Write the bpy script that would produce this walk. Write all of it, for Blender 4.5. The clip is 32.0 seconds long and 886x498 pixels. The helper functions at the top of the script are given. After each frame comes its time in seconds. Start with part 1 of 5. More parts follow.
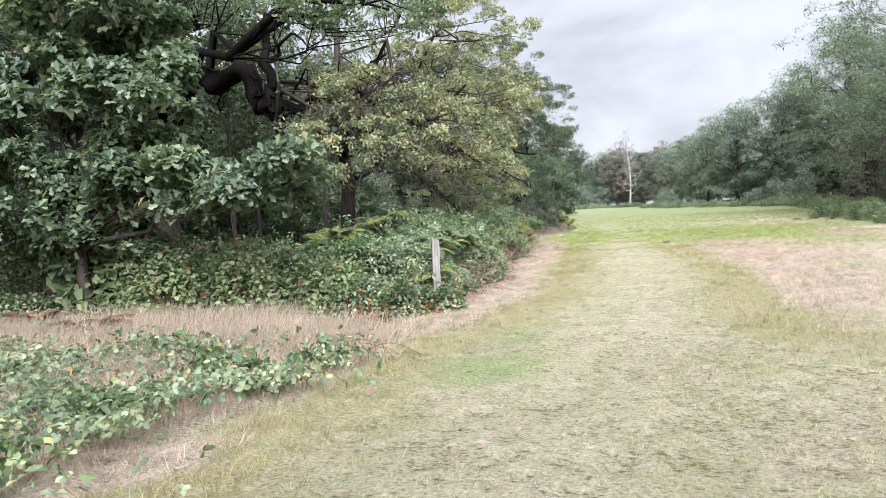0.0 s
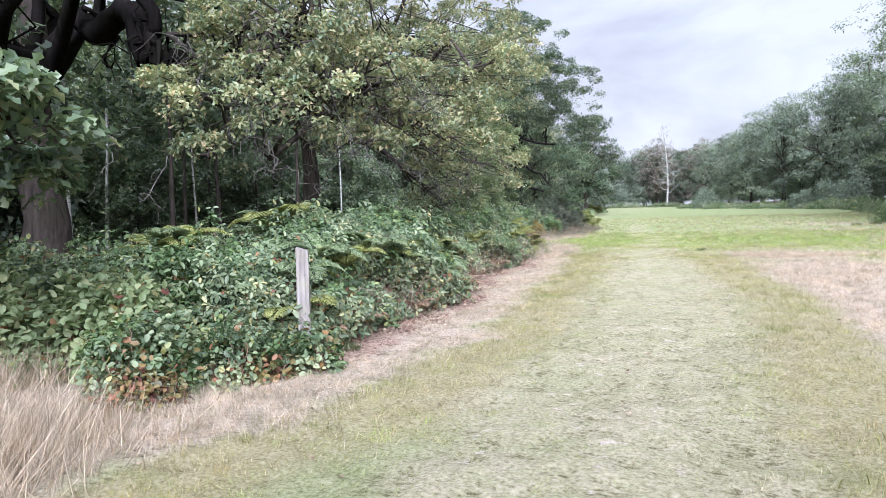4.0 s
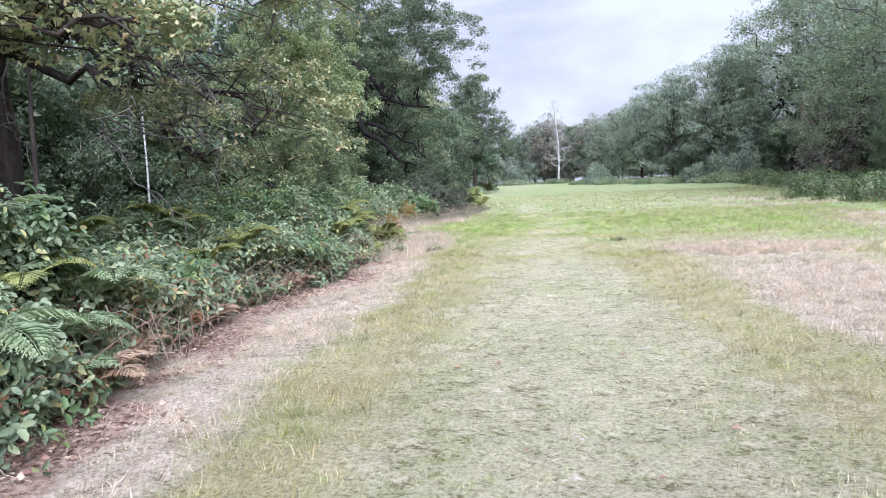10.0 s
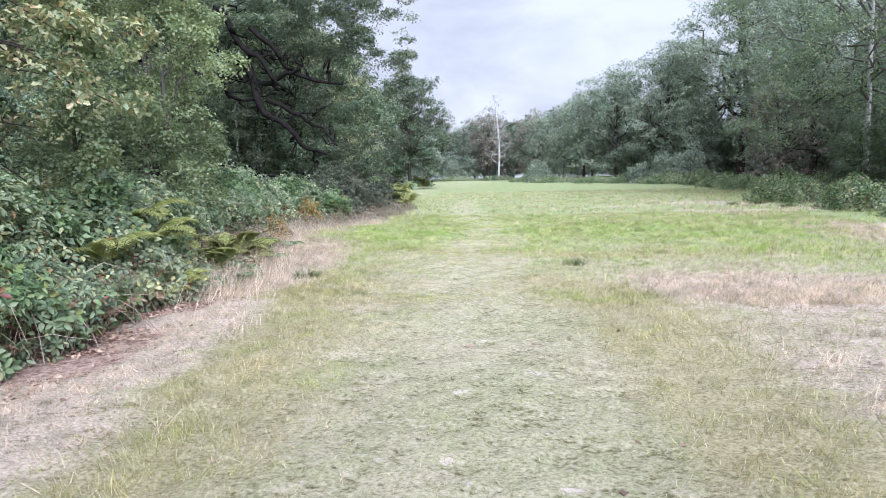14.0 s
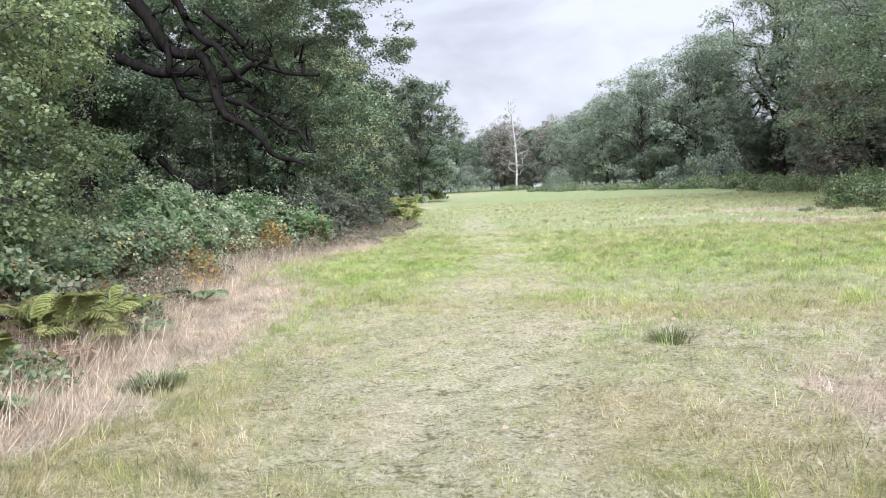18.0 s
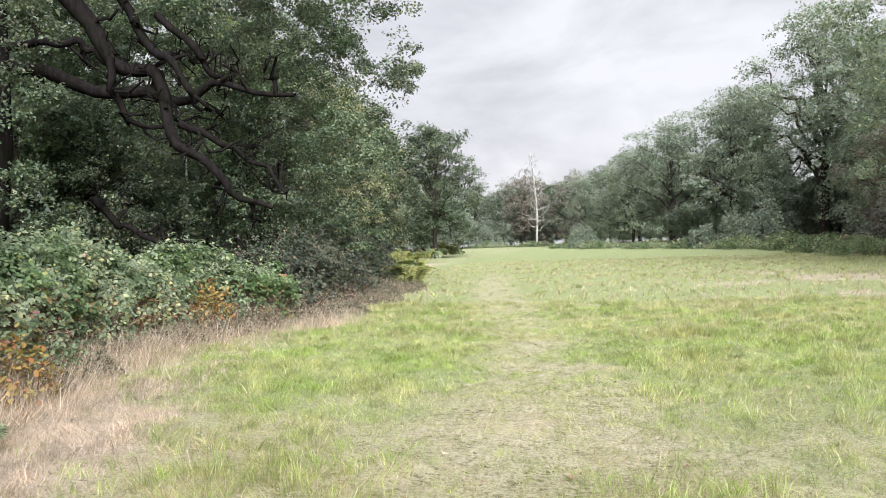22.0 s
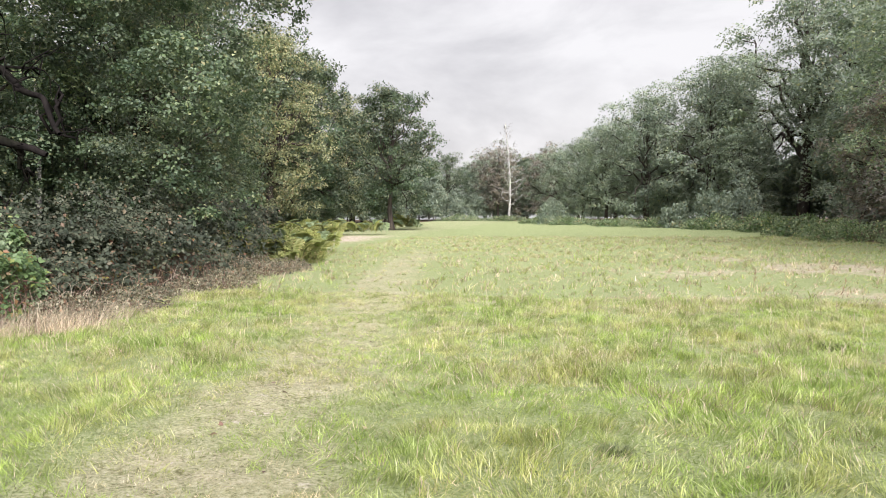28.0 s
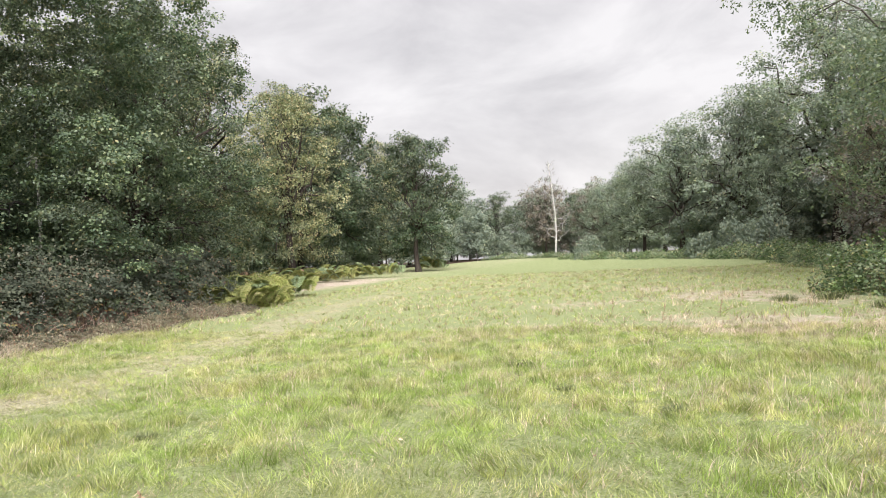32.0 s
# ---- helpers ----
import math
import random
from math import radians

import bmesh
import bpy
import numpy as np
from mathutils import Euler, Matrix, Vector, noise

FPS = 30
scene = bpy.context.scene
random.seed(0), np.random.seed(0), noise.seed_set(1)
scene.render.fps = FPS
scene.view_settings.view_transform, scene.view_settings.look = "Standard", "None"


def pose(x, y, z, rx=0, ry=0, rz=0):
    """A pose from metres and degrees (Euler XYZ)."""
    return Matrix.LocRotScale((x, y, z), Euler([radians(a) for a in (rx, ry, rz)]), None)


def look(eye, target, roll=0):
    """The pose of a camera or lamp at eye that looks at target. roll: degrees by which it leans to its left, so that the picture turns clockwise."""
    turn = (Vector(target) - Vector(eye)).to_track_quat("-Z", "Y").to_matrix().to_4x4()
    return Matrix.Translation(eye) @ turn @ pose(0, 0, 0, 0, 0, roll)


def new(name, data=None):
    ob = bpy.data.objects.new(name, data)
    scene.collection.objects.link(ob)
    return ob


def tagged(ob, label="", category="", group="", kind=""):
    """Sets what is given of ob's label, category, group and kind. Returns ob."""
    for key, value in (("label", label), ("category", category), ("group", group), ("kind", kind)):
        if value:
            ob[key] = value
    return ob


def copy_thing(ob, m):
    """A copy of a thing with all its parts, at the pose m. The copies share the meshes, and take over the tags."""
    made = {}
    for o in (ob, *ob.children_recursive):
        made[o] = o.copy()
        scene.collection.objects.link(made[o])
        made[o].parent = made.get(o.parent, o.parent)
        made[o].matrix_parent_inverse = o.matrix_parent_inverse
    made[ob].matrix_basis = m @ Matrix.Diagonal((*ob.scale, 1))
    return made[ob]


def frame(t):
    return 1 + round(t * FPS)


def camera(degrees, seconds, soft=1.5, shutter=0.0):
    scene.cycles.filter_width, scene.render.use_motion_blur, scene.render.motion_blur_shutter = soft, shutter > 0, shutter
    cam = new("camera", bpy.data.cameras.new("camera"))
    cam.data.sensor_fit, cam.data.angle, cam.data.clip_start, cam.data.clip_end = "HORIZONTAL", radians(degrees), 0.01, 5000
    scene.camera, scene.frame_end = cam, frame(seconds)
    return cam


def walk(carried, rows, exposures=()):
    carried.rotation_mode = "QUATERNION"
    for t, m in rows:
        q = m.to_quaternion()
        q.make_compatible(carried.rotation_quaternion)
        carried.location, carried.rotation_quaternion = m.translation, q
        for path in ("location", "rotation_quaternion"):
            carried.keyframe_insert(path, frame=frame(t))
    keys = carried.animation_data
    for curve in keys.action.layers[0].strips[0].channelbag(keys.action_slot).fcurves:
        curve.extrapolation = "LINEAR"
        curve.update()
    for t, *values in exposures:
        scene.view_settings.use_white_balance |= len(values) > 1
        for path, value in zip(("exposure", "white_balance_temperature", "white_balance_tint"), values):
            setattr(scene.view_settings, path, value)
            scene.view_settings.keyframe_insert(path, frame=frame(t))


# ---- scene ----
cam = camera(64.4, 32.0, soft=0.85)
PATH = [
    (0, look((1.427, 0.295, 1.643), (-2.112, 9.638, 1.205), -3.07)),
    (0.5, look((1.403, 0.967, 1.616), (-2.127, 10.316, 1.233), -3.32)),
    (1, look((1.408, 1.663, 1.594), (-2.126, 11.012, 1.262), -3.40)),
    (1.5, look((1.375, 2.363, 1.584), (-2.213, 11.691, 1.264), -3.28)),
    (2, look((1.343, 3.049, 1.572), (-2.297, 12.358, 1.248), -3.21)),
    (2.5, look((1.297, 3.691, 1.565), (-2.421, 12.966, 1.184), -2.98)),
    (4.5, look((1.218, 6.571, 1.591), (-2.808, 15.711, 1.094), -1.70)),
    (5, look((1.110, 7.269, 1.578), (-2.905, 16.412, 1.035), -1.79)),
    (5.5, look((1.032, 7.945, 1.575), (-2.916, 17.113, 0.984), -2.16)),
    (6, look((0.893, 8.627, 1.571), (-2.856, 17.877, 0.958), -2.36)),
    (6.5, look((0.770, 9.344, 1.553), (-2.581, 18.744, 0.911), -2.17)),
    (7, look((0.627, 9.999, 1.557), (-2.181, 19.574, 0.889), -1.81)),
    (7.5, look((0.587, 10.677, 1.560), (-1.760, 20.369, 0.821), -1.71)),
    (8, look((0.520, 11.394, 1.555), (-1.542, 21.145, 0.740), -1.30)),
    (8.5, look((0.463, 12.108, 1.536), (-1.638, 21.843, 0.640), -1.15)),
    (9, look((0.329, 12.863, 1.529), (-1.994, 22.549, 0.640), -1.96)),
    (9.5, look((0.220, 13.596, 1.522), (-2.293, 23.237, 0.670), -2.37)),
    (10, look((0.047, 14.283, 1.520), (-2.572, 23.899, 0.698), -2.74)),
    (10.5, look((-0.112, 14.949, 1.536), (-2.645, 24.594, 0.791), -3.01)),
    (11, look((-0.256, 15.620, 1.527), (-2.609, 25.309, 0.763), -2.47)),
    (11.5, look((-0.262, 16.377, 1.520), (-2.366, 26.123, 0.746), -1.63)),
    (12, look((-0.273, 17.134, 1.528), (-2.204, 26.917, 0.777), -1.23)),
    (12.5, look((-0.258, 17.924, 1.535), (-2.040, 27.735, 0.788), -0.96)),
    (13, look((-0.292, 18.674, 1.530), (-2.020, 28.493, 0.754), -1.01)),
    (13.5, look((-0.319, 19.435, 1.526), (-2.039, 29.251, 0.687), -1.26)),
    (14, look((-0.399, 20.178, 1.543), (-2.194, 29.972, 0.616), -1.35)),
    (14.5, look((-0.461, 20.968, 1.552), (-2.328, 30.751, 0.654), -1.41)),
    (16.5, look((-0.802, 23.945, 1.534), (-2.927, 33.692, 0.852), -2.10)),
    (17, look((-0.893, 24.685, 1.534), (-3.050, 34.423, 0.809), -2.46)),
    (17.5, look((-1.003, 25.408, 1.532), (-3.143, 35.146, 0.770), -2.72)),
    (18, look((-1.081, 26.157, 1.530), (-3.141, 35.914, 0.784), -3.10)),
    (18.5, look((-1.179, 26.893, 1.529), (-3.127, 36.682, 0.910), -3.19)),
    (19, look((-1.227, 27.656, 1.532), (-3.118, 37.466, 1.097), -3.10)),
    (19.5, look((-1.314, 28.371, 1.542), (-3.269, 38.175, 1.311), -2.80)),
    (20, look((-1.393, 29.056, 1.540), (-3.505, 38.830, 1.442), -2.59)),
    (20.5, look((-1.563, 29.738, 1.553), (-3.861, 39.470, 1.520), -2.24)),
    (21, look((-1.667, 30.355, 1.571), (-4.056, 40.066, 1.569), -2.04)),
    (21.5, look((-1.815, 30.966, 1.579), (-4.189, 40.680, 1.592), -1.93)),
    (22, look((-1.893, 31.605, 1.576), (-4.178, 41.340, 1.612), -1.88)),
    (22.5, look((-1.967, 32.233, 1.568), (-4.230, 41.974, 1.611), -1.61)),
    (23, look((-1.990, 32.871, 1.553), (-4.287, 42.604, 1.624), -1.36)),
    (23.5, look((-2.000, 33.469, 1.541), (-4.428, 43.169, 1.630), -1.05)),
    (24, look((-1.995, 34.050, 1.545), (-4.510, 43.728, 1.673), -0.78)),
    (24.5, look((-2.009, 34.567, 1.562), (-4.584, 44.229, 1.704), -0.48)),
    (26.5, look((-1.542, 36.663, 1.543), (-4.085, 46.331, 1.305), -0.28)),
    (27, look((-1.187, 36.860, 1.553), (-3.663, 46.543, 1.219), -0.30)),
    (27.5, look((-0.827, 37.010, 1.544), (-3.127, 46.735, 1.173), -0.19)),
    (28, look((-0.375, 37.089, 1.555), (-2.435, 46.868, 1.190), -0.23)),
    (28.5, look((0.188, 36.997, 1.560), (-1.709, 46.810, 1.238), -0.46)),
    (29, look((0.740, 36.936, 1.517), (-1.226, 46.737, 1.251), -0.85)),
    (29.5, look((1.228, 36.871, 1.520), (-1.037, 46.610, 1.332), -1.39)),
    (30, look((1.843, 36.721, 1.534), (-0.765, 46.374, 1.437), -1.79)),
    (30.5, look((2.479, 36.668, 1.504), (-0.263, 46.285, 1.480), -2.07)),
    (31, look((3.153, 36.592, 1.483), (0.413, 46.209, 1.542), -2.33)),
    (31.5, look((3.911, 36.548, 1.482), (1.084, 46.139, 1.648), -2.57)),
    (32, look((4.616, 36.495, 1.497), (1.557, 46.014, 1.721), -2.58)),
]
EXPOSURES = [(0, 1.74, 5950, 13), (6, 1.78, 5450, 16), (13, 1.75, 5450, 16), (19, 1.74, 5950, 13), (21, 1.72, 6200, 13), (24, 1.72, 6350, 13), (32, 1.7, 6600, 13)]
walk(cam, PATH, EXPOSURES)

# ---- sky and sun ----
world = bpy.data.worlds.new("overcast_sky")
scene.world = world
world.use_nodes = True
wt = world.node_tree
wt.nodes.clear()


def wnode(kind, **sets):
    n = wt.nodes.new(kind)
    for k, v in sets.items():
        n.inputs[k].default_value = v
    return n


SUN_UP, SUN_TURN = radians(36), radians(152)
sky = wt.nodes.new("ShaderNodeTexSky")
sky.sky_type, sky.sun_disc, sky.sun_elevation, sky.sun_rotation = "NISHITA", False, SUN_UP, SUN_TURN
sky.air_density, sky.dust_density = 1.5, 3.0
where = wt.nodes.new("ShaderNodeTexCoord")
squash = wt.nodes.new("ShaderNodeMapping")
squash.inputs["Scale"].default_value = (1.0, 1.0, 2.2)
wt.links.new(where.outputs["Generated"], squash.inputs["Vector"])
puffs = wnode("ShaderNodeTexNoise", Scale=4.2, Detail=7.0, Roughness=0.55, Distortion=0.3)
wt.links.new(squash.outputs["Vector"], puffs.inputs["Vector"])
tones = wt.nodes.new("ShaderNodeValToRGB")
tones.color_ramp.elements[0].position, tones.color_ramp.elements[0].color = 0.36, (0.214, 0.2125, 0.218, 1)
tones.color_ramp.elements[1].position, tones.color_ramp.elements[1].color = 0.62, (0.294, 0.293, 0.296, 1)
wt.links.new(puffs.outputs["Fac"], tones.inputs["Fac"])
dim = wt.nodes.new("ShaderNodeVectorMath")
dim.operation = "SCALE"
dim.inputs["Scale"].default_value = 0.05
wt.links.new(sky.outputs["Color"], dim.inputs[0])
cover = wt.nodes.new("ShaderNodeMix")
cover.data_type = "RGBA"
cover.inputs["Factor"].default_value = 0.93
wt.links.new(dim.outputs["Vector"], cover.inputs["A"])
wt.links.new(tones.outputs["Color"], cover.inputs["B"])
glow = wnode("ShaderNodeBackground", Strength=1.0)
wt.links.new(cover.outputs["Result"], glow.inputs["Color"])
wout = wt.nodes.new("ShaderNodeOutputWorld")
wt.links.new(glow.outputs["Background"], wout.inputs["Surface"])

sun = new("sun", bpy.data.lights.new("sun", "SUN"))
sun.data.energy, sun.data.angle, sun.data.color = 2.8, radians(46), (1.0, 0.98, 0.985)
sun.matrix_world = look((0, 0, 60), (0 - math.sin(SUN_TURN) * math.cos(SUN_UP), 0 - math.cos(SUN_TURN) * math.cos(SUN_UP), 60 - math.sin(SUN_UP)))

# ---- materials ----


def rgba(c):
    return (c[0], c[1], c[2], 1.0)


def material(name):
    m = bpy.data.materials.new(name)
    m.use_nodes = True
    t = m.node_tree
    t.nodes.clear()
    out = t.nodes.new("ShaderNodeOutputMaterial")
    return m, t, out


def ramp(t, source, stops):
    r = t.nodes.new("ShaderNodeValToRGB")
    els = r.color_ramp.elements
    els[0].position, els[0].color = stops[0][0], rgba(stops[0][1])
    els[1].position, els[1].color = stops[-1][0], rgba(stops[-1][1])
    for p, c in stops[1:-1]:
        e = els.new(p)
        e.color = rgba(c)
    t.links.new(source, r.inputs["Fac"])
    return r.outputs["Color"]


def mix(t, fac, a, b, blend="MIX"):
    m = t.nodes.new("ShaderNodeMix")
    m.data_type, m.blend_type = "RGBA", blend
    for key, v in (("Factor", fac), ("A", a), ("B", b)):
        if isinstance(v, (int, float)):
            m.inputs[key].default_value = v
        elif isinstance(v, tuple):
            m.inputs[key].default_value = rgba(v)
        else:
            t.links.new(v, m.inputs[key])
    return m.outputs["Result"]


def noise_tex(t, scale, detail=4.0, rough=0.55, stretch=None, distortion=0.0):
    c = t.nodes.new("ShaderNodeTexCoord")
    n = t.nodes.new("ShaderNodeTexNoise")
    n.inputs["Scale"].default_value, n.inputs["Detail"].default_value, n.inputs["Roughness"].default_value = scale, detail, rough
    n.inputs["Distortion"].default_value = distortion
    if stretch:
        mp = t.nodes.new("ShaderNodeMapping")
        mp.inputs["Scale"].default_value = stretch
        t.links.new(c.outputs["Object"], mp.inputs["Vector"])
        t.links.new(mp.outputs["Vector"], n.inputs["Vector"])
    else:
        t.links.new(c.outputs["Object"], n.inputs["Vector"])
    return n.outputs["Fac"]


def leaf_material(name, stops, translucent=0.3, rough=0.5, patch=0.6, gloss=0.35, hue=0.0, rich=0.66, tuft=0.0, sway=1.0):
    """Leaves: a colour for each leaf, drifting from clump to clump, partly translucent."""
    m, t, out = material(name)
    geo = t.nodes.new("ShaderNodeNewGeometry")
    colour = ramp(t, geo.outputs["Random Per Island"], stops)
    drift = noise_tex(t, patch, 3.0)
    shade = ramp(t, drift, [(0.36, (1 - 0.34 * sway, 1 - 0.31 * sway, 1 - 0.32 * sway)), (0.64, (1 + 0.3 * sway, 1 + 0.27 * sway, 1 + 0.2 * sway))])
    colour = mix(t, 1.0, colour, shade, "MULTIPLY")
    if tuft:
        colour = mix(t, 1.0, colour, ramp(t, noise_tex(t, tuft, 3.0, 0.6), [(0.38, (0.62, 0.66, 0.6)), (0.5, (1.0, 1.0, 1.0)), (0.64, (1.32, 1.28, 1.22))]), "MULTIPLY")
    if hue:
        tint = ramp(t, noise_tex(t, hue, 4.0, 0.6), [(0.41, (0.86, 0.98, rich)), (0.5, (1.0, 1.0, 1.0)), (0.59, (1.12, 1.02, 1.06))])
        colour = mix(t, 1.0, colour, tint, "MULTIPLY")
    p = t.nodes.new("ShaderNodeBsdfPrincipled")
    p.inputs["Roughness"].default_value = rough
    p.inputs["Specular IOR Level"].default_value = gloss
    t.links.new(colour, p.inputs["Base Color"])
    tr = t.nodes.new("ShaderNodeBsdfTranslucent")
    t.links.new(mix(t, 1.0, colour, (1.12, 1.15, 0.85), "MULTIPLY"), tr.inputs["Color"])
    mx = t.nodes.new("ShaderNodeMixShader")
    mx.inputs["Fac"].default_value = translucent
    t.links.new(p.outputs["BSDF"], mx.inputs[1])
    t.links.new(tr.outputs["BSDF"], mx.inputs[2])
    t.links.new(mx.outputs["Shader"], out.inputs["Surface"])
    return m


def bark_material(name, dark, light, scale=9.0, bands=None, gloss=0.2):
    m, t, out = material(name)
    grain = noise_tex(t, scale, 6.0, 0.65, (1, 1, 0.16), 0.6)
    colour = ramp(t, grain, [(0.32, dark), (0.68, light)])
    moss = ramp(t, noise_tex(t, 1.3, 4.0), [(0.5, (1, 1, 1)), (0.75, (0.75, 0.95, 0.6))])
    colour = mix(t, 1.0, colour, moss, "MULTIPLY")
    if bands:
        marks = ramp(t, noise_tex(t, 5.0, 4.0, 0.7, (0.5, 0.5, 3.0)), [(0.55, (0, 0, 0)), (0.62, (1, 1, 1))])
        colour = mix(t, marks, colour, bands)
    p = t.nodes.new("ShaderNodeBsdfPrincipled")
    p.inputs["Roughness"].default_value = 0.9
    p.inputs["Specular IOR Level"].default_value = gloss
    t.links.new(colour, p.inputs["Base Color"])
    b = t.nodes.new("ShaderNodeBump")
    b.inputs["Strength"].default_value, b.inputs["Distance"].default_value = 0.8, 0.03
    t.links.new(grain, b.inputs["Height"])
    t.links.new(b.outputs["Normal"], p.inputs["Normal"])
    t.links.new(p.outputs["BSDF"], out.inputs["Surface"])
    return m


OAK_GREEN = leaf_material("oak_leaf_green", [(0.0, (0.105, 0.155, 0.1)), (0.5, (0.17, 0.235, 0.145)), (0.85, (0.26, 0.325, 0.195)), (1.0, (0.36, 0.36, 0.21))], 0.42, 0.42, gloss=0.6)
OAK_DARK = leaf_material("oak_leaf_dark", [(0.0, (0.062, 0.088, 0.064)), (0.6, (0.107, 0.142, 0.095)), (0.93, (0.16, 0.197, 0.123)), (1.0, (0.235, 0.21, 0.115))], 0.36, 0.55, gloss=0.3, hue=0.35, rich=0.85)
OAK_YELLOW = leaf_material("oak_leaf_yellowing", [(0.0, (0.165, 0.205, 0.12)), (0.45, (0.285, 0.315, 0.18)), (0.8, (0.4, 0.395, 0.225)), (1.0, (0.44, 0.33, 0.21))], 0.38, 0.45, gloss=0.5)
# Distance haze is put into this paler, bluer leaf colour.
HAZE_GREEN = leaf_material("hazy_woodland_leaf", [(0.0, (0.195, 0.245, 0.21)), (0.6, (0.26, 0.308, 0.26)), (0.93, (0.31, 0.35, 0.28)), (1.0, (0.37, 0.35, 0.24))], 0.42, 0.6, patch=0.2, gloss=0.15)
FAR_RUST = leaf_material("autumn_leaf", [(0.0, (0.17, 0.157, 0.147)), (0.6, (0.225, 0.205, 0.185)), (1.0, (0.29, 0.235, 0.175))], 0.32, patch=0.25)
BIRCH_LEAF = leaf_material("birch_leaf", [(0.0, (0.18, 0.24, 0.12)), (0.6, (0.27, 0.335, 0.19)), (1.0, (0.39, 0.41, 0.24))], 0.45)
BRAMBLE_LEAF = leaf_material("bramble_leaf", [(0.0, (0.09, 0.135, 0.085)), (0.5, (0.205, 0.275, 0.175)), (0.88, (0.3, 0.37, 0.245)), (0.985, (0.42, 0.42, 0.2)), (1.0, (0.31, 0.183, 0.114))], 0.42, 0.45, 0.9, 0.42, hue=0.9, tuft=2.6)
# Dull brownish leaf; shade under the oak boughs is darkened into its colour.
DULL_SHADE_BRAMBLE = leaf_material("dull_shaded_bramble_leaf", [(0.0, (0.034, 0.043, 0.03)), (0.5, (0.068, 0.082, 0.058)), (0.9, (0.11, 0.118, 0.085)), (1.0, (0.2, 0.13, 0.09))], 0.2, 0.55, 1.0, 0.22)
BRAMBLE_RED = leaf_material("turned_bramble_leaf", [(0.0, (0.097, 0.107, 0.049)), (0.45, (0.233, 0.194, 0.078)), (0.8, (0.253, 0.117, 0.068)), (1.0, (0.127, 0.049, 0.049))], 0.25, 0.5, 1.1)
FERN_GREEN = leaf_material("bracken_green", [(0.0, (0.28, 0.35, 0.21)), (1.0, (0.42, 0.5, 0.31))], 0.4, 0.6)
FERN_YELLOW = leaf_material("bracken_yellow", [(0.0, (0.34, 0.39, 0.15)), (0.7, (0.46, 0.48, 0.2)), (1.0, (0.48, 0.4, 0.21))], 0.45, 0.6)
FERN_TURNING = leaf_material("bracken_turning", [(0.0, (0.27, 0.31, 0.12)), (0.7, (0.4, 0.4, 0.17)), (1.0, (0.46, 0.36, 0.2))], 0.42, 0.6)
GOLD_LEAF = leaf_material("golden_bramble_leaf", [(0.0, (0.2, 0.2, 0.07)), (0.4, (0.38, 0.3, 0.1)), (0.8, (0.4, 0.22, 0.08)), (1.0, (0.3, 0.1, 0.06))], 0.35, 0.5)
FERN_BROWN = leaf_material("bracken_dead", [(0.0, (0.300, 0.200, 0.138)), (1.0, (0.575, 0.413, 0.300))], 0.25, 0.8)
GRASS_GREEN = leaf_material("grass_green", [(0.0, (0.2, 0.215, 0.125)), (0.4, (0.335, 0.322, 0.19)), (0.75, (0.46, 0.43, 0.295)), (1.0, (0.6, 0.56, 0.45))], 0.35, 0.65, 0.9, hue=0.8, tuft=5.0, sway=0.35)
GRASS_LUSH = leaf_material("grass_lush", [(0.0, (0.23, 0.29, 0.085)), (0.4, (0.32, 0.385, 0.13)), (0.8, (0.44, 0.5, 0.21)), (1.0, (0.6, 0.62, 0.4))], 0.42, 0.6, 0.8, hue=0.7, rich=0.68, tuft=4.5, sway=0.35)
GRASS_DRY = leaf_material("grass_straw", [(0.0, (0.25, 0.18, 0.135)), (0.35, (0.44, 0.355, 0.28)), (0.7, (0.55, 0.455, 0.37)), (1.0, (0.73, 0.635, 0.54))], 0.3, 0.75, 0.9, tuft=4.0, sway=0.35)
GRASS_OLIVE = leaf_material("grass_olive", [(0.0, (0.18, 0.165, 0.06)), (0.4, (0.3, 0.275, 0.12)), (0.8, (0.42, 0.375, 0.2)), (1.0, (0.58, 0.52, 0.38))], 0.35, 0.65, 0.9, hue=1.2, tuft=4.0, sway=0.35)
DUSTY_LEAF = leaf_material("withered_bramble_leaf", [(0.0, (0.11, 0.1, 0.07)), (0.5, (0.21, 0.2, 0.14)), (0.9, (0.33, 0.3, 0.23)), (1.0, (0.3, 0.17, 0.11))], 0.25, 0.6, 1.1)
COARSE_GRASS = leaf_material("coarse_grass", [(0.0, (0.1, 0.125, 0.06)), (0.6, (0.18, 0.21, 0.105)), (1.0, (0.3, 0.31, 0.18))], 0.35, 0.6)
LITTER = leaf_material("fallen_leaf", [(0.0, (0.13, 0.075, 0.06)), (0.5, (0.3, 0.185, 0.145)), (1.0, (0.52, 0.4, 0.32))], 0.1, 0.8, 1.5)
OAK_BARK = bark_material("oak_bark", (0.022, 0.018, 0.017), (0.085, 0.068, 0.058))
# Near-black bark: the deep shade under the crowns is put into its colour.
SHADE_BARK = bark_material("shade_dark_bark", (0.006, 0.0055, 0.0055), (0.02, 0.017, 0.016), gloss=0.03)
GREY_BARK = bark_material("grey_bark", (0.06, 0.055, 0.05), (0.17, 0.155, 0.14))
BIRCH_BARK = bark_material("birch_bark", (0.36, 0.34, 0.32), (0.58, 0.56, 0.54), 5.0, (0.07, 0.06, 0.055))
CANE = bark_material("bramble_cane", (0.12, 0.06, 0.05), (0.3, 0.2, 0.15), 14.0)
DEAD_STEM = bark_material("dead_stem", (0.26, 0.2, 0.16), (0.5, 0.42, 0.35), 14.0)


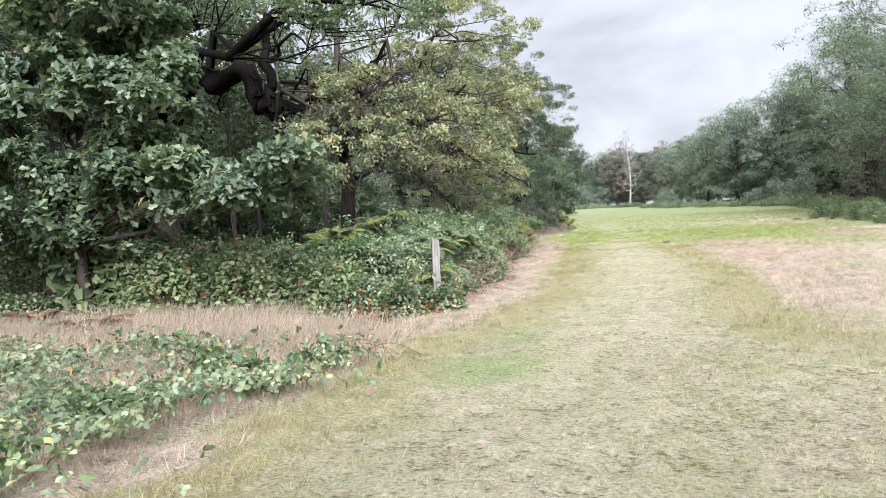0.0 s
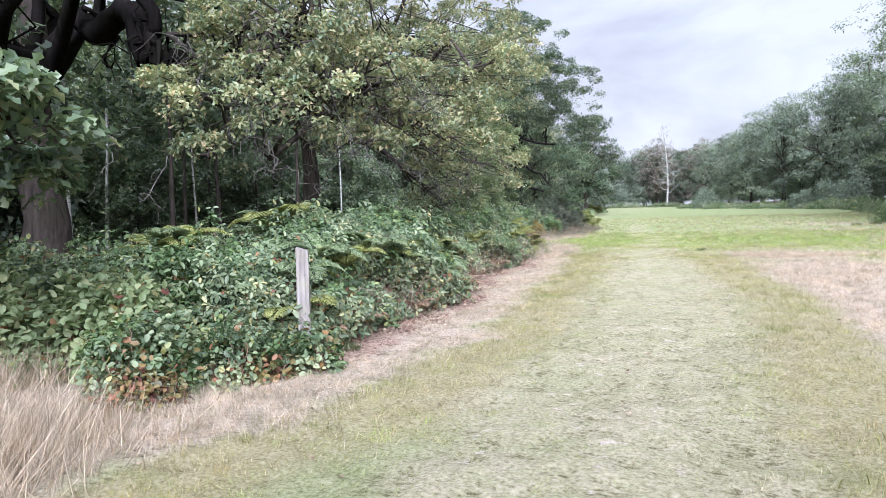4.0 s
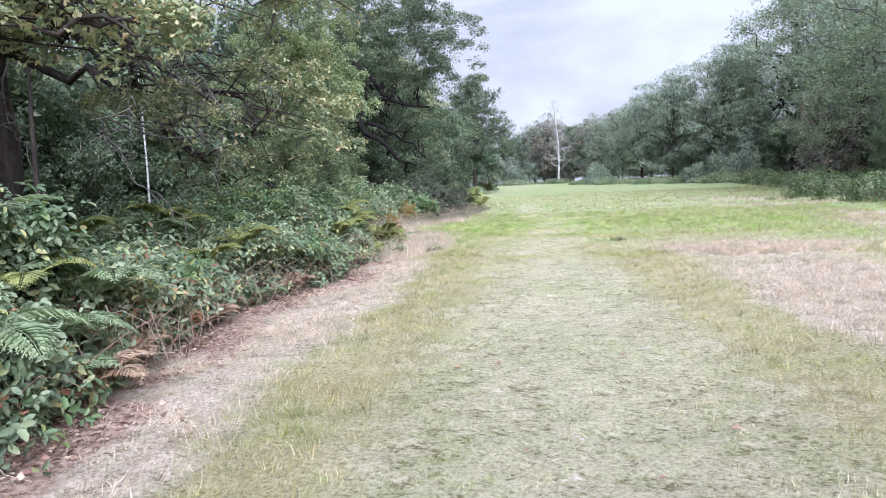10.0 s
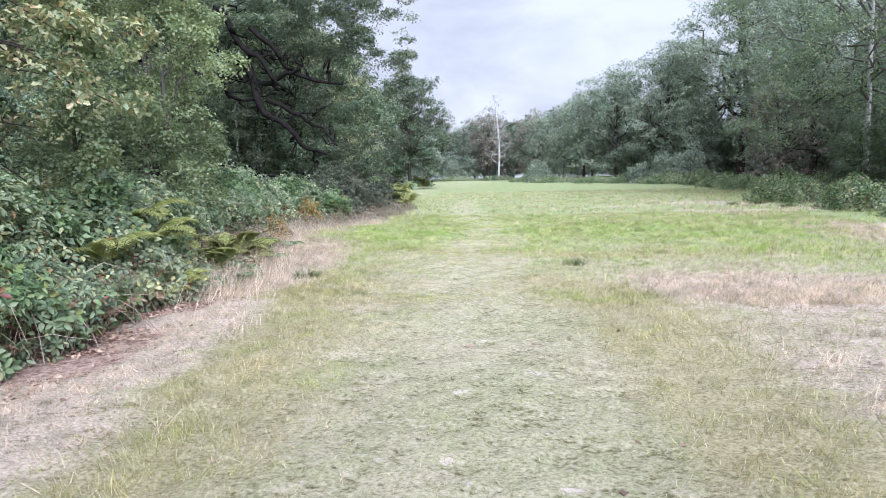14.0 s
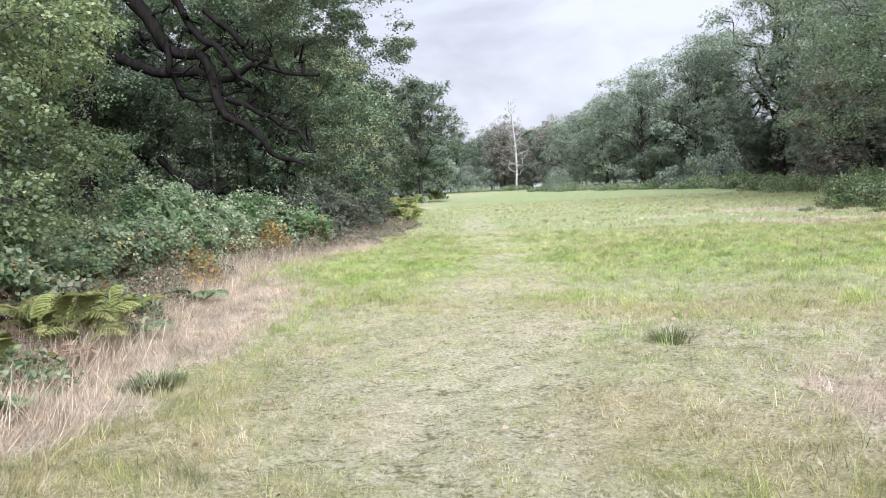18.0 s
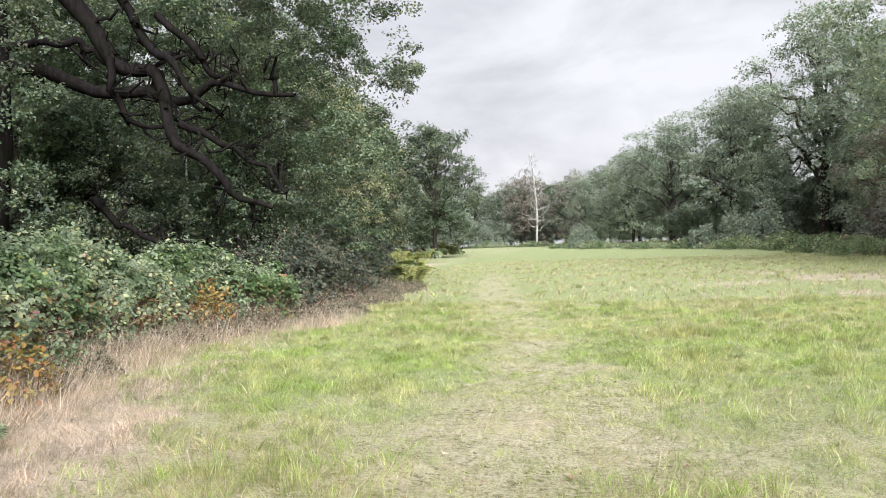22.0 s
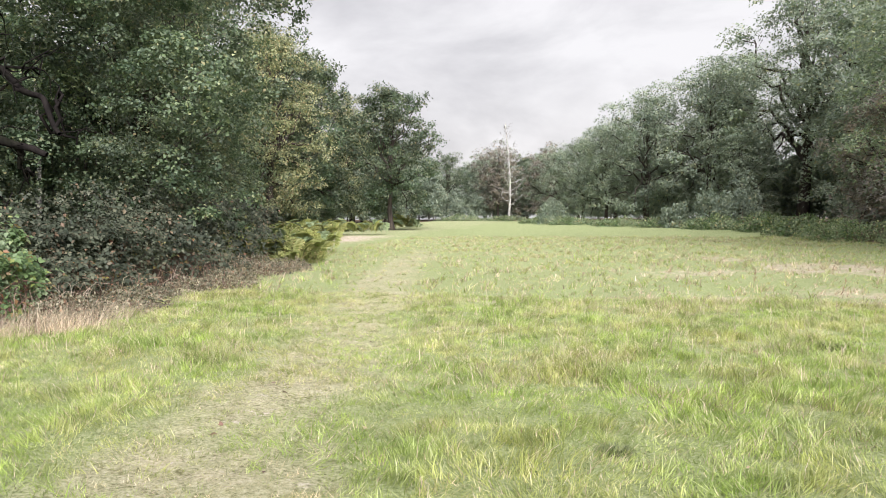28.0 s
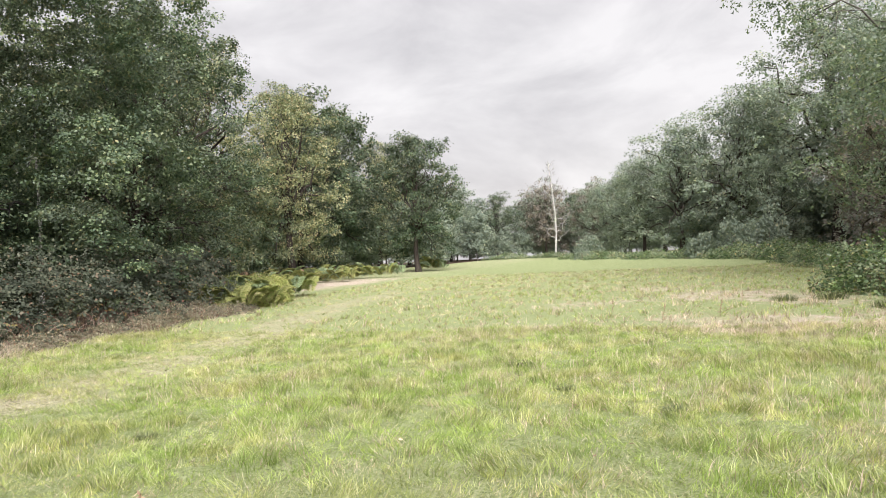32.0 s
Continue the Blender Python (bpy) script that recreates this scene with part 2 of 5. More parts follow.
def ground_material():
    """Turf, worn path, straw verge, leaf litter: mixed by how worn, dry, lush or wooded the ground is there."""
    m, t, out = material("meadow_ground")

    def field(name):
        a = t.nodes.new("ShaderNodeAttribute")
        a.attribute_name = name
        return a.outputs["Fac"]

    def broken(name, scale, lo, hi, amount=0.8):
        """The field with its edge broken up by noise."""
        n = noise_tex(t, scale, 5.0, 0.65)
        s = t.nodes.new("ShaderNodeMath")
        s.operation = "MULTIPLY_ADD"
        t.links.new(n, s.inputs[0])
        s.inputs[1].default_value = amount
        t.links.new(field(name), s.inputs[2])
        r = t.nodes.new("ShaderNodeMapRange")
        r.inputs["From Min"].default_value, r.inputs["From Max"].default_value = lo + amount * 0.5, hi + amount * 0.5
        t.links.new(s.outputs[0], r.inputs["Value"])
        return r.outputs["Result"]

    fine = noise_tex(t, 34.0, 7.0, 0.72)
    mid = noise_tex(t, 1.6, 5.0, 0.6)
    def blend_by(scale, patch, lo, hi):
        """A mask of strands and tufts that drifts from patch to patch."""
        a = t.nodes.new("ShaderNodeMath")
        a.operation = "MULTIPLY_ADD"
        t.links.new(noise_tex(t, patch, 3.0), a.inputs[0])
        a.inputs[1].default_value = 0.75
        t.links.new(noise_tex(t, scale, 8.0, 0.74, (0.8, 1.1, 1.0)), a.inputs[2])
        r = t.nodes.new("ShaderNodeMapRange")
        r.inputs["From Min"].default_value, r.inputs["From Max"].default_value = lo + 0.375, hi + 0.375
        t.links.new(a.outputs[0], r.inputs["Value"])
        return r.outputs["Result"]

    tuft_level = t.nodes.new("ShaderNodeMath")
    tuft_level.operation = "MULTIPLY_ADD"
    t.links.new(field("sod"), tuft_level.inputs[0])
    tuft_level.inputs[1].default_value = 0.14
    t.links.new(noise_tex(t, 17.0, 7.0, 0.74, (0.75, 1.15, 1.0)), tuft_level.inputs[2])
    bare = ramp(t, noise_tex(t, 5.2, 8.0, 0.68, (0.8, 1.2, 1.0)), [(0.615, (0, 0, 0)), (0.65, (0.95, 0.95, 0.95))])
    # Shade between tufts, painted in by darkening the ground colours at low spots.
    gap_shade = ramp(t, tuft_level.outputs[0], [(0.44, (0.42, 0.41, 0.33)), (0.5, (0.84, 0.84, 0.79)), (0.57, (0.97, 0.97, 0.97)), (0.75, (1.12, 1.1, 1.07))])
    green = ramp(t, fine, [(0.33, (0.135, 0.14, 0.07)), (0.45, (0.3, 0.3, 0.165)), (0.64, (0.46, 0.445, 0.285))])
    thatch = ramp(t, fine, [(0.33, (0.18, 0.165, 0.105)), (0.45, (0.385, 0.35, 0.235)), (0.64, (0.58, 0.525, 0.4))])
    turf = mix(t, blend_by(6.0, 0.6, 0.34, 0.58), green, thatch)
    turf = mix(t, 1.0, turf, gap_shade, "MULTIPLY")
    olive = ramp(t, fine, [(0.32, (0.14, 0.12, 0.055)), (0.48, (0.325, 0.288, 0.155)), (0.66, (0.5, 0.44, 0.29))])
    lush = ramp(t, fine, [(0.34, (0.105, 0.135, 0.05)), (0.46, (0.235, 0.28, 0.12)), (0.66, (0.4, 0.425, 0.25))])
    straw = ramp(t, fine, [(0.34, (0.19, 0.145, 0.11)), (0.47, (0.465, 0.39, 0.315)), (0.66, (0.68, 0.59, 0.5))])
    worn = mix(t, blend_by(5.0, 0.7, 0.36, 0.62), ramp(t, fine, [(0.33, (0.15, 0.148, 0.075)), (0.45, (0.33, 0.325, 0.19)), (0.64, (0.51, 0.49, 0.34))]), thatch)
    worn = mix(t, 1.0, worn, gap_shade, "MULTIPLY")
    worn = mix(t, bare, worn, ramp(t, fine, [(0.3, (0.45, 0.37, 0.31)), (0.6, (0.68, 0.6, 0.54))]))
    soil = ramp(t, noise_tex(t, 16.0, 6.0, 0.7), [(0.34, (0.14, 0.085, 0.068)), (0.5, (0.38, 0.26, 0.215)), (0.68, (0.58, 0.46, 0.395))])
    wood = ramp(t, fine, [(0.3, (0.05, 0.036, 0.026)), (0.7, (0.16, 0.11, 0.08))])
    straw = mix(t, 1.0, straw, gap_shade, "MULTIPLY")
    soil = mix(t, 1.0, soil, gap_shade, "MULTIPLY")
    colour = mix(t, broken("lush", 0.9, 0.3, 0.7), turf, lush)
    colour = mix(t, broken("olive", 0.9, 0.35, 1.25, 1.3), colour, olive)
    colour = mix(t, broken("dry", 2.4, 0.25, 0.75, 1.5), colour, straw)
    colour = mix(t, broken("worn", 1.4, 0.3, 1.0, 1.0), colour, worn)
    colour = mix(t, broken("litter", 3.0, 0.35, 0.65), colour, soil)
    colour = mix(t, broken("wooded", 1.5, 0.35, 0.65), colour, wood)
    p = t.nodes.new("ShaderNodeBsdfPrincipled")
    p.inputs["Roughness"].default_value = 0.95
    p.inputs["Specular IOR Level"].default_value = 0.1
    t.links.new(colour, p.inputs["Base Color"])
    b = t.nodes.new("ShaderNodeBump")
    b.inputs["Strength"].default_value, b.inputs["Distance"].default_value = 0.9, 0.04
    t.links.new(noise_tex(t, 20.0, 8.0, 0.8), b.inputs["Height"])
    t.links.new(b.outputs["Normal"], p.inputs["Normal"])
    t.links.new(p.outputs["BSDF"], out.inputs["Surface"])
    return m


GROUND = ground_material()


def post_material():
    m, t, out = material("weathered_post_wood")
    grain = noise_tex(t, 30.0, 5.0, 0.65, (1, 1, 0.06), 0.3)
    colour = ramp(t, grain, [(0.3, (0.12, 0.105, 0.1)), (0.55, (0.25, 0.225, 0.215)), (0.75, (0.36, 0.335, 0.325))])
    colour = mix(t, ramp(t, noise_tex(t, 4.0, 4.0), [(0.5, (0, 0, 0)), (0.7, (0.7, 0.7, 0.7))]), colour, (0.28, 0.26, 0.18))
    p = t.nodes.new("ShaderNodeBsdfPrincipled")
    p.inputs["Roughness"].default_value = 0.85
    t.links.new(colour, p.inputs["Base Color"])
    b = t.nodes.new("ShaderNodeBump")
    b.inputs["Strength"].default_value, b.inputs["Distance"].default_value = 0.7, 0.006
    t.links.new(grain, b.inputs["Height"])
    t.links.new(b.outputs["Normal"], p.inputs["Normal"])
    t.links.new(p.outputs["BSDF"], out.inputs["Surface"])
    return m


POST_WOOD = post_material()

# ---- mesh helpers ----


def mesh_of(name, verts, polys, mats, index=None, smooth=False):
    """A mesh from an array of corners and a list of arrays of faces, each array with one count of corners."""
    me = bpy.data.meshes.new(name)
    verts = np.asarray(verts, dtype=np.float32).reshape(-1, 3)
    loops = np.concatenate([np.asarray(f, dtype=np.int32).ravel() for f in polys])
    sizes = np.concatenate([np.full(len(f), np.asarray(f).shape[1], dtype=np.int32) for f in polys])
    me.vertices.add(len(verts))
    me.vertices.foreach_set("co", verts.ravel())
    me.loops.add(len(loops))
    me.loops.foreach_set("vertex_index", loops)
    me.polygons.add(len(sizes))
    me.polygons.foreach_set("loop_start", np.concatenate([[0], np.cumsum(sizes)[:-1]]).astype(np.int32))
    for m in mats:
        me.materials.append(m)
    if index is not None:
        me.polygons.foreach_set("material_index", np.asarray(index, dtype=np.int32))
    if smooth:
        me.polygons.foreach_set("use_smooth", np.ones(len(sizes), dtype=bool))
    me.update(calc_edges=True)
    return me


def part(name, me, parent, label=""):
    ob = new(name, me)
    ob.parent = parent
    return tagged(ob, label) if label else ob


def thing(name, x, y, z, label, category, group="", kind=""):
    ob = new(name)
    ob.empty_display_size = 0.2
    ob.matrix_basis = pose(x, y, z)
    return tagged(ob, label, category, group, kind)


class Pile:
    """Gathers pieces of one mesh."""

    def __init__(self):
        self.v, self.f, self.n, self.m = [], {}, 0, {}

    def add(self, verts, faces, mat=0):
        faces = np.asarray(faces)
        k = faces.shape[1]
        self.f.setdefault(k, []).append(faces + self.n)
        self.m.setdefault(k, []).append(np.full(len(faces), mat))
        self.v.append(np.asarray(verts))
        self.n += len(verts)

    def mesh(self, name, mats, smooth=False):
        ks = sorted(self.f)
        return mesh_of(name, np.concatenate(self.v), [np.concatenate(self.f[k]) for k in ks], mats,
                       np.concatenate([np.concatenate(self.m[k]) for k in ks]), smooth)


def unit(a):
    return a / np.maximum(np.linalg.norm(a, axis=-1, keepdims=True), 1e-9)


def tube(points, radii, sides=8, rough=0.0, rng=None):
    """A tapered round limb along a bent line."""
    p = np.asarray(points, float)
    r = np.asarray(radii, float)
    d = unit(np.gradient(p, axis=0))
    ref = np.where(np.abs(d[:, 2:3]) > 0.9, np.array([[1.0, 0, 0]]), np.array([[0, 0, 1.0]]))
    if np.abs(d[0, 2]) > 0.6:
        ref = np.tile(np.array([[1.0, 0.1, 0]]), (len(p), 1))
    a = unit(np.cross(d, ref))
    b = np.cross(d, a)
    ang = np.arange(sides) * 2 * math.pi / sides
    ring = np.cos(ang)[None, :, None] * a[:, None] + np.sin(ang)[None, :, None] * b[:, None]
    rad = r[:, None] * (1 + (rough * rng.standard_normal((len(p), sides)) if rng is not None else 0))
    v = (p[:, None] + ring * rad[:, :, None]).reshape(-1, 3)
    i = np.arange(len(p) - 1)[:, None] * sides
    j = np.arange(sides)[None]
    k = (j + 1) % sides
    f = np.stack([i + j, i + k, i + sides + k, i + sides + j], -1).reshape(-1, 4)
    return v, f


def bend(a, b, n, sag, wild, rng):
    """A crooked line from a to b that arches by sag."""
    s = np.linspace(0, 1, n)[:, None]
    a, b = np.asarray(a, float), np.asarray(b, float)
    line = a + (b - a) * s + np.array([0, 0, 1.0]) * sag * np.sin(s * math.pi)
    kink = rng.standard_normal((n, 3)) * wild
    kink[0] = kink[-1] = 0
    return line + kink


SHAPES = {
    "dart": (np.array([[0, 0.36, 0.06], [0, -0.36, 0.06], [1, 0, -0.06]]), np.array([[0, 1, 2]])),
    "blade": (np.array([[0, 0.5, 0], [0, -0.5, 0], [1, 0, 0]]), np.array([[0, 1, 2]])),
    "slim": (np.array([[0, 0, 0], [0.45, 0.5, 0.12], [1, 0, -0.05], [0.45, -0.5, 0.12]]), np.array([[0, 1, 2], [0, 2, 3]])),
    "oval": (np.array([[0, 0, 0], [0.3, 0.42, 0.1], [0.72, 0.38, 0.06], [1, 0, -0.12], [0.72, -0.38, 0.06], [0.3, -0.42, 0.1]]), np.array([[0, 1, 2, 3], [0, 3, 4, 5]])),
    "oak": (np.array([[0, 0, 0], [0.34, 0.26, 0.08], [0.46, 0.15, 0.03], [0.72, 0.36, 0.07], [1, 0, -0.12], [0.72, -0.36, 0.07], [0.46, -0.15, 0.03], [0.34, -0.26, 0.08]]), np.array([[0, 1, 2], [2, 3, 4], [0, 2, 4], [0, 4, 6], [4, 5, 6], [0, 6, 7]])),
}


def leaves(pile, at, along, normal, size, shape="slim", mat=0, width=1.0):
    """Leaves at many places at once."""
    tv, tf = SHAPES[shape]
    n = len(at)
    d = unit(along)
    nn = unit(normal - d * np.sum(normal * d, -1, keepdims=True))
    s = np.cross(nn, d)
    size = np.broadcast_to(size, (n,))[:, None, None]
    v = at[:, None] + size * (tv[None, :, 0:1] * d[:, None] + width * tv[None, :, 1:2] * s[:, None] + tv[None, :, 2:3] * nn[:, None])
    f = (np.arange(n) * len(tv))[:, None, None] + tf[None]
    pile.add(v.reshape(-1, 3), f.reshape(-1, tf.shape[1]), mat)


def slope(x, y):
    """The ground's height: level, then rising gently down the glade."""
    x, y = np.asarray(x, float), np.asarray(y, float)
    rise = 0.0165 * np.clip(y - 46, 0, 150)
    bumps = 0.03 * np.sin(x * 0.9 + 0.5 * y) * np.sin(y * 0.37 + 1) + 0.02 * np.sin(x * 2.3 - y * 1.1)
    return rise + bumps


def edge(y, ys, xs):
    return np.interp(y, ys, xs)


def hedge_foot(y):
    """How far the bramble bank reaches towards the grass."""
    return edge(y, [11.4, 12.0, 13, 14, 15.5, 17.5, 20, 22, 26, 29, 31, 35, 38, 41, 44, 46, 50, 54, 60, 63, 66], [-9.5, -3.75, -3.4, -3.6, -3.55, -3.9, -4.3, -5.1, -5.2, -5.8, -6.8, -8.3, -9.0, -10.0, -10.0, -8.8, -9.1, -9.4, -9.9, -11, -14])


def straw_edge(y):
    return edge(y, [0, 6, 8.8, 10.4, 13.3, 15.5, 19.8, 25, 30.6, 35, 40.4, 44, 50, 58, 70], [-2.4, -2.4, -2.9, -2.1, -2.0, -2.2, -3.0, -3.6, -4.8, -5.2, -7.2, -7.9, -8.6, -9.6, -13])


def path_middle(y):
    return edge(y, [-10, 6, 13, 17, 23, 28, 33, 39, 44, 52, 58, 77, 90], [0.8, 0.3, 0.0, -0.1, -0.7, -1.3, -2.3, -2.6, -3.2, -5.0, -6.2, -9.0, -12])


def waves(x, y, k, seed):
    """Smooth patchiness between about 0 and 1."""
    r = np.random.default_rng(seed)
    out = 0
    for i in range(5):
        a, p = r.uniform(0, 6.28), r.uniform(0, 6.28)
        out = out + np.sin((x * math.cos(a) + y * math.sin(a)) * k * (1 + 0.45 * i) + p) / (1 + 0.3 * i)
    return 0.5 + 0.17 * out


def lattice(x, y, cell, seed):
    """Smooth random heights between 0 and 1 on a square net."""
    net = np.random.default_rng(seed).random((256, 256))
    u, v = np.asarray(x, float) / cell, np.asarray(y, float) / cell
    i, j = np.floor(u).astype(int), np.floor(v).astype(int)
    a, b = u - i, v - j
    a, b = a * a * (3 - 2 * a), b * b * (3 - 2 * b)
    i0, i1, j0, j1 = i % 256, (i + 1) % 256, j % 256, (j + 1) % 256
    return (net[i0, j0] * (1 - a) + net[i1, j0] * a) * (1 - b) + (net[i0, j1] * (1 - a) + net[i1, j1] * a) * b


def sod(x, y):
    """How thick the turf stands: low in scuffed hollows, high on tufts."""
    n = 0.46 * lattice(x, y, 0.17, 1) + 0.44 * lattice(x + 0.37 * y, y - 0.37 * x, 0.1, 2) + 0.1 * lattice(x, y, 0.7, 3)
    return soft(n, 0.17, 0.8)


def soft(v, lo, hi):
    s = np.clip((v - lo) / (hi - lo), 0, 1)
    return s * s * (3 - 2 * s)


def zones(x, y):
    """What the ground bears at each place: worn path, dry straw, lush grass, litter, wood floor."""
    x, y = np.asarray(x, float), np.asarray(y, float)
    foot, verge = hedge_foot(y), straw_edge(y)
    verge = np.where(y < 11, np.maximum(verge, -2.6), verge)
    off = np.abs(x - path_middle(y))
    worn = 1 - soft(off + 0.5 * (waves(x, y, 1.1, 12) - 0.5), 0.3, 1.5)
    worn = worn * soft(y, -8, 4) * (1 - 0.25 * soft(y, 30, 34)) * (1 - 0.6 * soft(y, 52, 80))
    dry = soft(verge - x + 0.7 * (waves(x, y, 1.9, 91) - 0.5), -0.45, 0.45) * (1 - soft(y, 37, 42) * 0.7)
    rp = edge(y, [8, 11.7, 18.5, 23.5, 26, 30, 33], [3.4, 2.5, 2.4, 1.5, 1.1, 0.7, 0.0])
    meadow = soft(x - rp, -0.3, 0.6) * (1 - soft(y, 30.5, 34)) * soft(y, 6, 9) * (0.35 + 0.9 * soft(waves(x, y, 0.5, 3), 0.35, 0.6))
    seedy = 0.55 * soft(x, -1, 3) * soft(y, 47, 51) * (1 - soft(y, 62, 66)) * soft(waves(x, y * 2, 0.5, 5), 0.35, 0.7)
    tan = soft(-x, 13.2, 14.6) * soft(y, 66, 72) * (1 - soft(y, 82, 90)) * (0.55 + 0.5 * waves(x, y, 0.6, 14))
    corner = 0.8 * soft(x, 5.2, 7.5) * soft(y, 34, 36) * (1 - soft(y, 42, 46))
    dry = np.clip(np.maximum.reduce([dry, meadow, seedy, tan, corner]), 0, 1)
    lush = soft(y, 29, 45) * (1 - 0.5 * worn) * np.clip(0.6 + 0.75 * waves(x, y, 0.5, 8), 0, 1)
    fresh = 0.6 * soft(waves(x, y, 0.9, 33), 0.45, 0.75) * (1 - soft(y, 8, 16)) * soft(x, -2.2, -1.2)
    lush = np.clip(np.maximum.reduce([lush, fresh, 0.55 * soft(x, 2, 5) * soft(y, 26, 30)]), 0, 1)
    litter = soft(foot - x, -1.1, -0.3) * soft(y, 10.0, 11.0) * (1 - soft(y, 27, 33)) * (0.35 + 0.65 * soft(waves(x, y, 1.8, 57), 0.3, 0.6))
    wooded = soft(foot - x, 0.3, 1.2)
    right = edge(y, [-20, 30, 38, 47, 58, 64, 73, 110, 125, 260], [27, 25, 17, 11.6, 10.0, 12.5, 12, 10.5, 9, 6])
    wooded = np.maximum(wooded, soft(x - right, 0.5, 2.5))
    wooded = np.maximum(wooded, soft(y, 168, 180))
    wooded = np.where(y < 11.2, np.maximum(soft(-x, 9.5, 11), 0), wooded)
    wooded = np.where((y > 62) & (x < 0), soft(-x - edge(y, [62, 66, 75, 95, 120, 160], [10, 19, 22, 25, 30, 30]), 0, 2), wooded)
    left, rt = x - verge, rp - x
    olive = np.maximum(soft(left, -0.2, 0.2) * (1 - soft(left, 0.7, 1.9)) * (1 - soft(y, 30, 36)), soft(rt, -1.6, 0.0) * (1 - soft(rt, 0.8, 1.6)) * soft(y, 7, 10) * (1 - soft(y, 30, 33)))
    olive = np.maximum(olive, 0.95 * soft(waves(x, y, 0.8, 71), 0.42, 0.7) * soft(y, 26, 31) * (1 - 0.75 * soft(y, 35, 40))) * (1 - 0.8 * dry)
    return worn, dry, lush, litter, wooded, olive


# ---- ground ----


def spread(lo, hi, step, reach, grow=1.35):
    mid = list(np.arange(lo, hi + step / 2, step))
    a, b, s = [lo], [hi], step
    while b[-1] < reach:
        s *= grow
        b.append(b[-1] + s)
        a.append(a[-1] - s)
    return np.array(a[:0:-1] + mid + b[1:])


def build_ground():
    xs = spread(-4.2, 5.6, 0.064, 3000, 1.25)
    ys = spread(2.4, 50, 0.07, 3000, 1.06)
    gx, gy = np.meshgrid(xs, ys)
    thick = sod(gx, gy)
    near = soft(gx, -5, -4) * (1 - soft(gx, 5.4, 6.2)) * (1 - soft(gy, 48, 52)) * soft(gy, 1, 3)
    v = np.stack([gx, gy, slope(gx, gy) + 0.034 * near * (thick - 0.6)], -1).reshape(-1, 3)
    nx, ny = len(xs), len(ys)
    i = (np.arange(ny - 1)[:, None] * nx + np.arange(nx - 1)[None]).ravel()
    me = mesh_of("ground", v, [np.stack([i, i + 1, i + nx + 1, i + nx], -1)], [GROUND], None, True)
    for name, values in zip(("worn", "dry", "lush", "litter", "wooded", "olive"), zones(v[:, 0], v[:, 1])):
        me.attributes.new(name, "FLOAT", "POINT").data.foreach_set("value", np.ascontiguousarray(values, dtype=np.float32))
    me.attributes.new("sod", "FLOAT", "POINT").data.foreach_set("value", np.ascontiguousarray(np.where(near > 0.02, thick, 0.6).ravel(), dtype=np.float32))
    tagged(new("ground", me), "pale trodden meadow turf with a worn path and straw verges", "ground", kind="structure")


build_ground()

# ---- trees ----


def crown_lobes(rng, height, radius, low, count=11):
    """Uneven masses of foliage that make up a rounded crown."""
    out = []
    for i in range(count):
        s = (i + 0.5) / count
        z = low + (height - low) * (0.06 + 0.84 * s)
        wide = radius * (0.8 + 0.5 * s if s < 0.4 else math.sqrt(max(0.05, 1 - ((s - 0.4) / 0.66) ** 2)))
        a = i * 2.4 + rng.uniform(-0.5, 0.5)
        lr = radius * rng.uniform(0.26, 0.42)
        q = max(0.0, wide - lr * 0.8) * rng.uniform(0.75, 1.08)
        out.append((q * math.cos(a), q * math.sin(a), z, lr, lr, lr * rng.uniform(0.6, 0.85)))
    for s in (0.25, 0.5, 0.74):
        out.append((0, 0, low + (height - low) * s, radius * 0.5, radius * 0.5, (height - low) * 0.16))
    return out


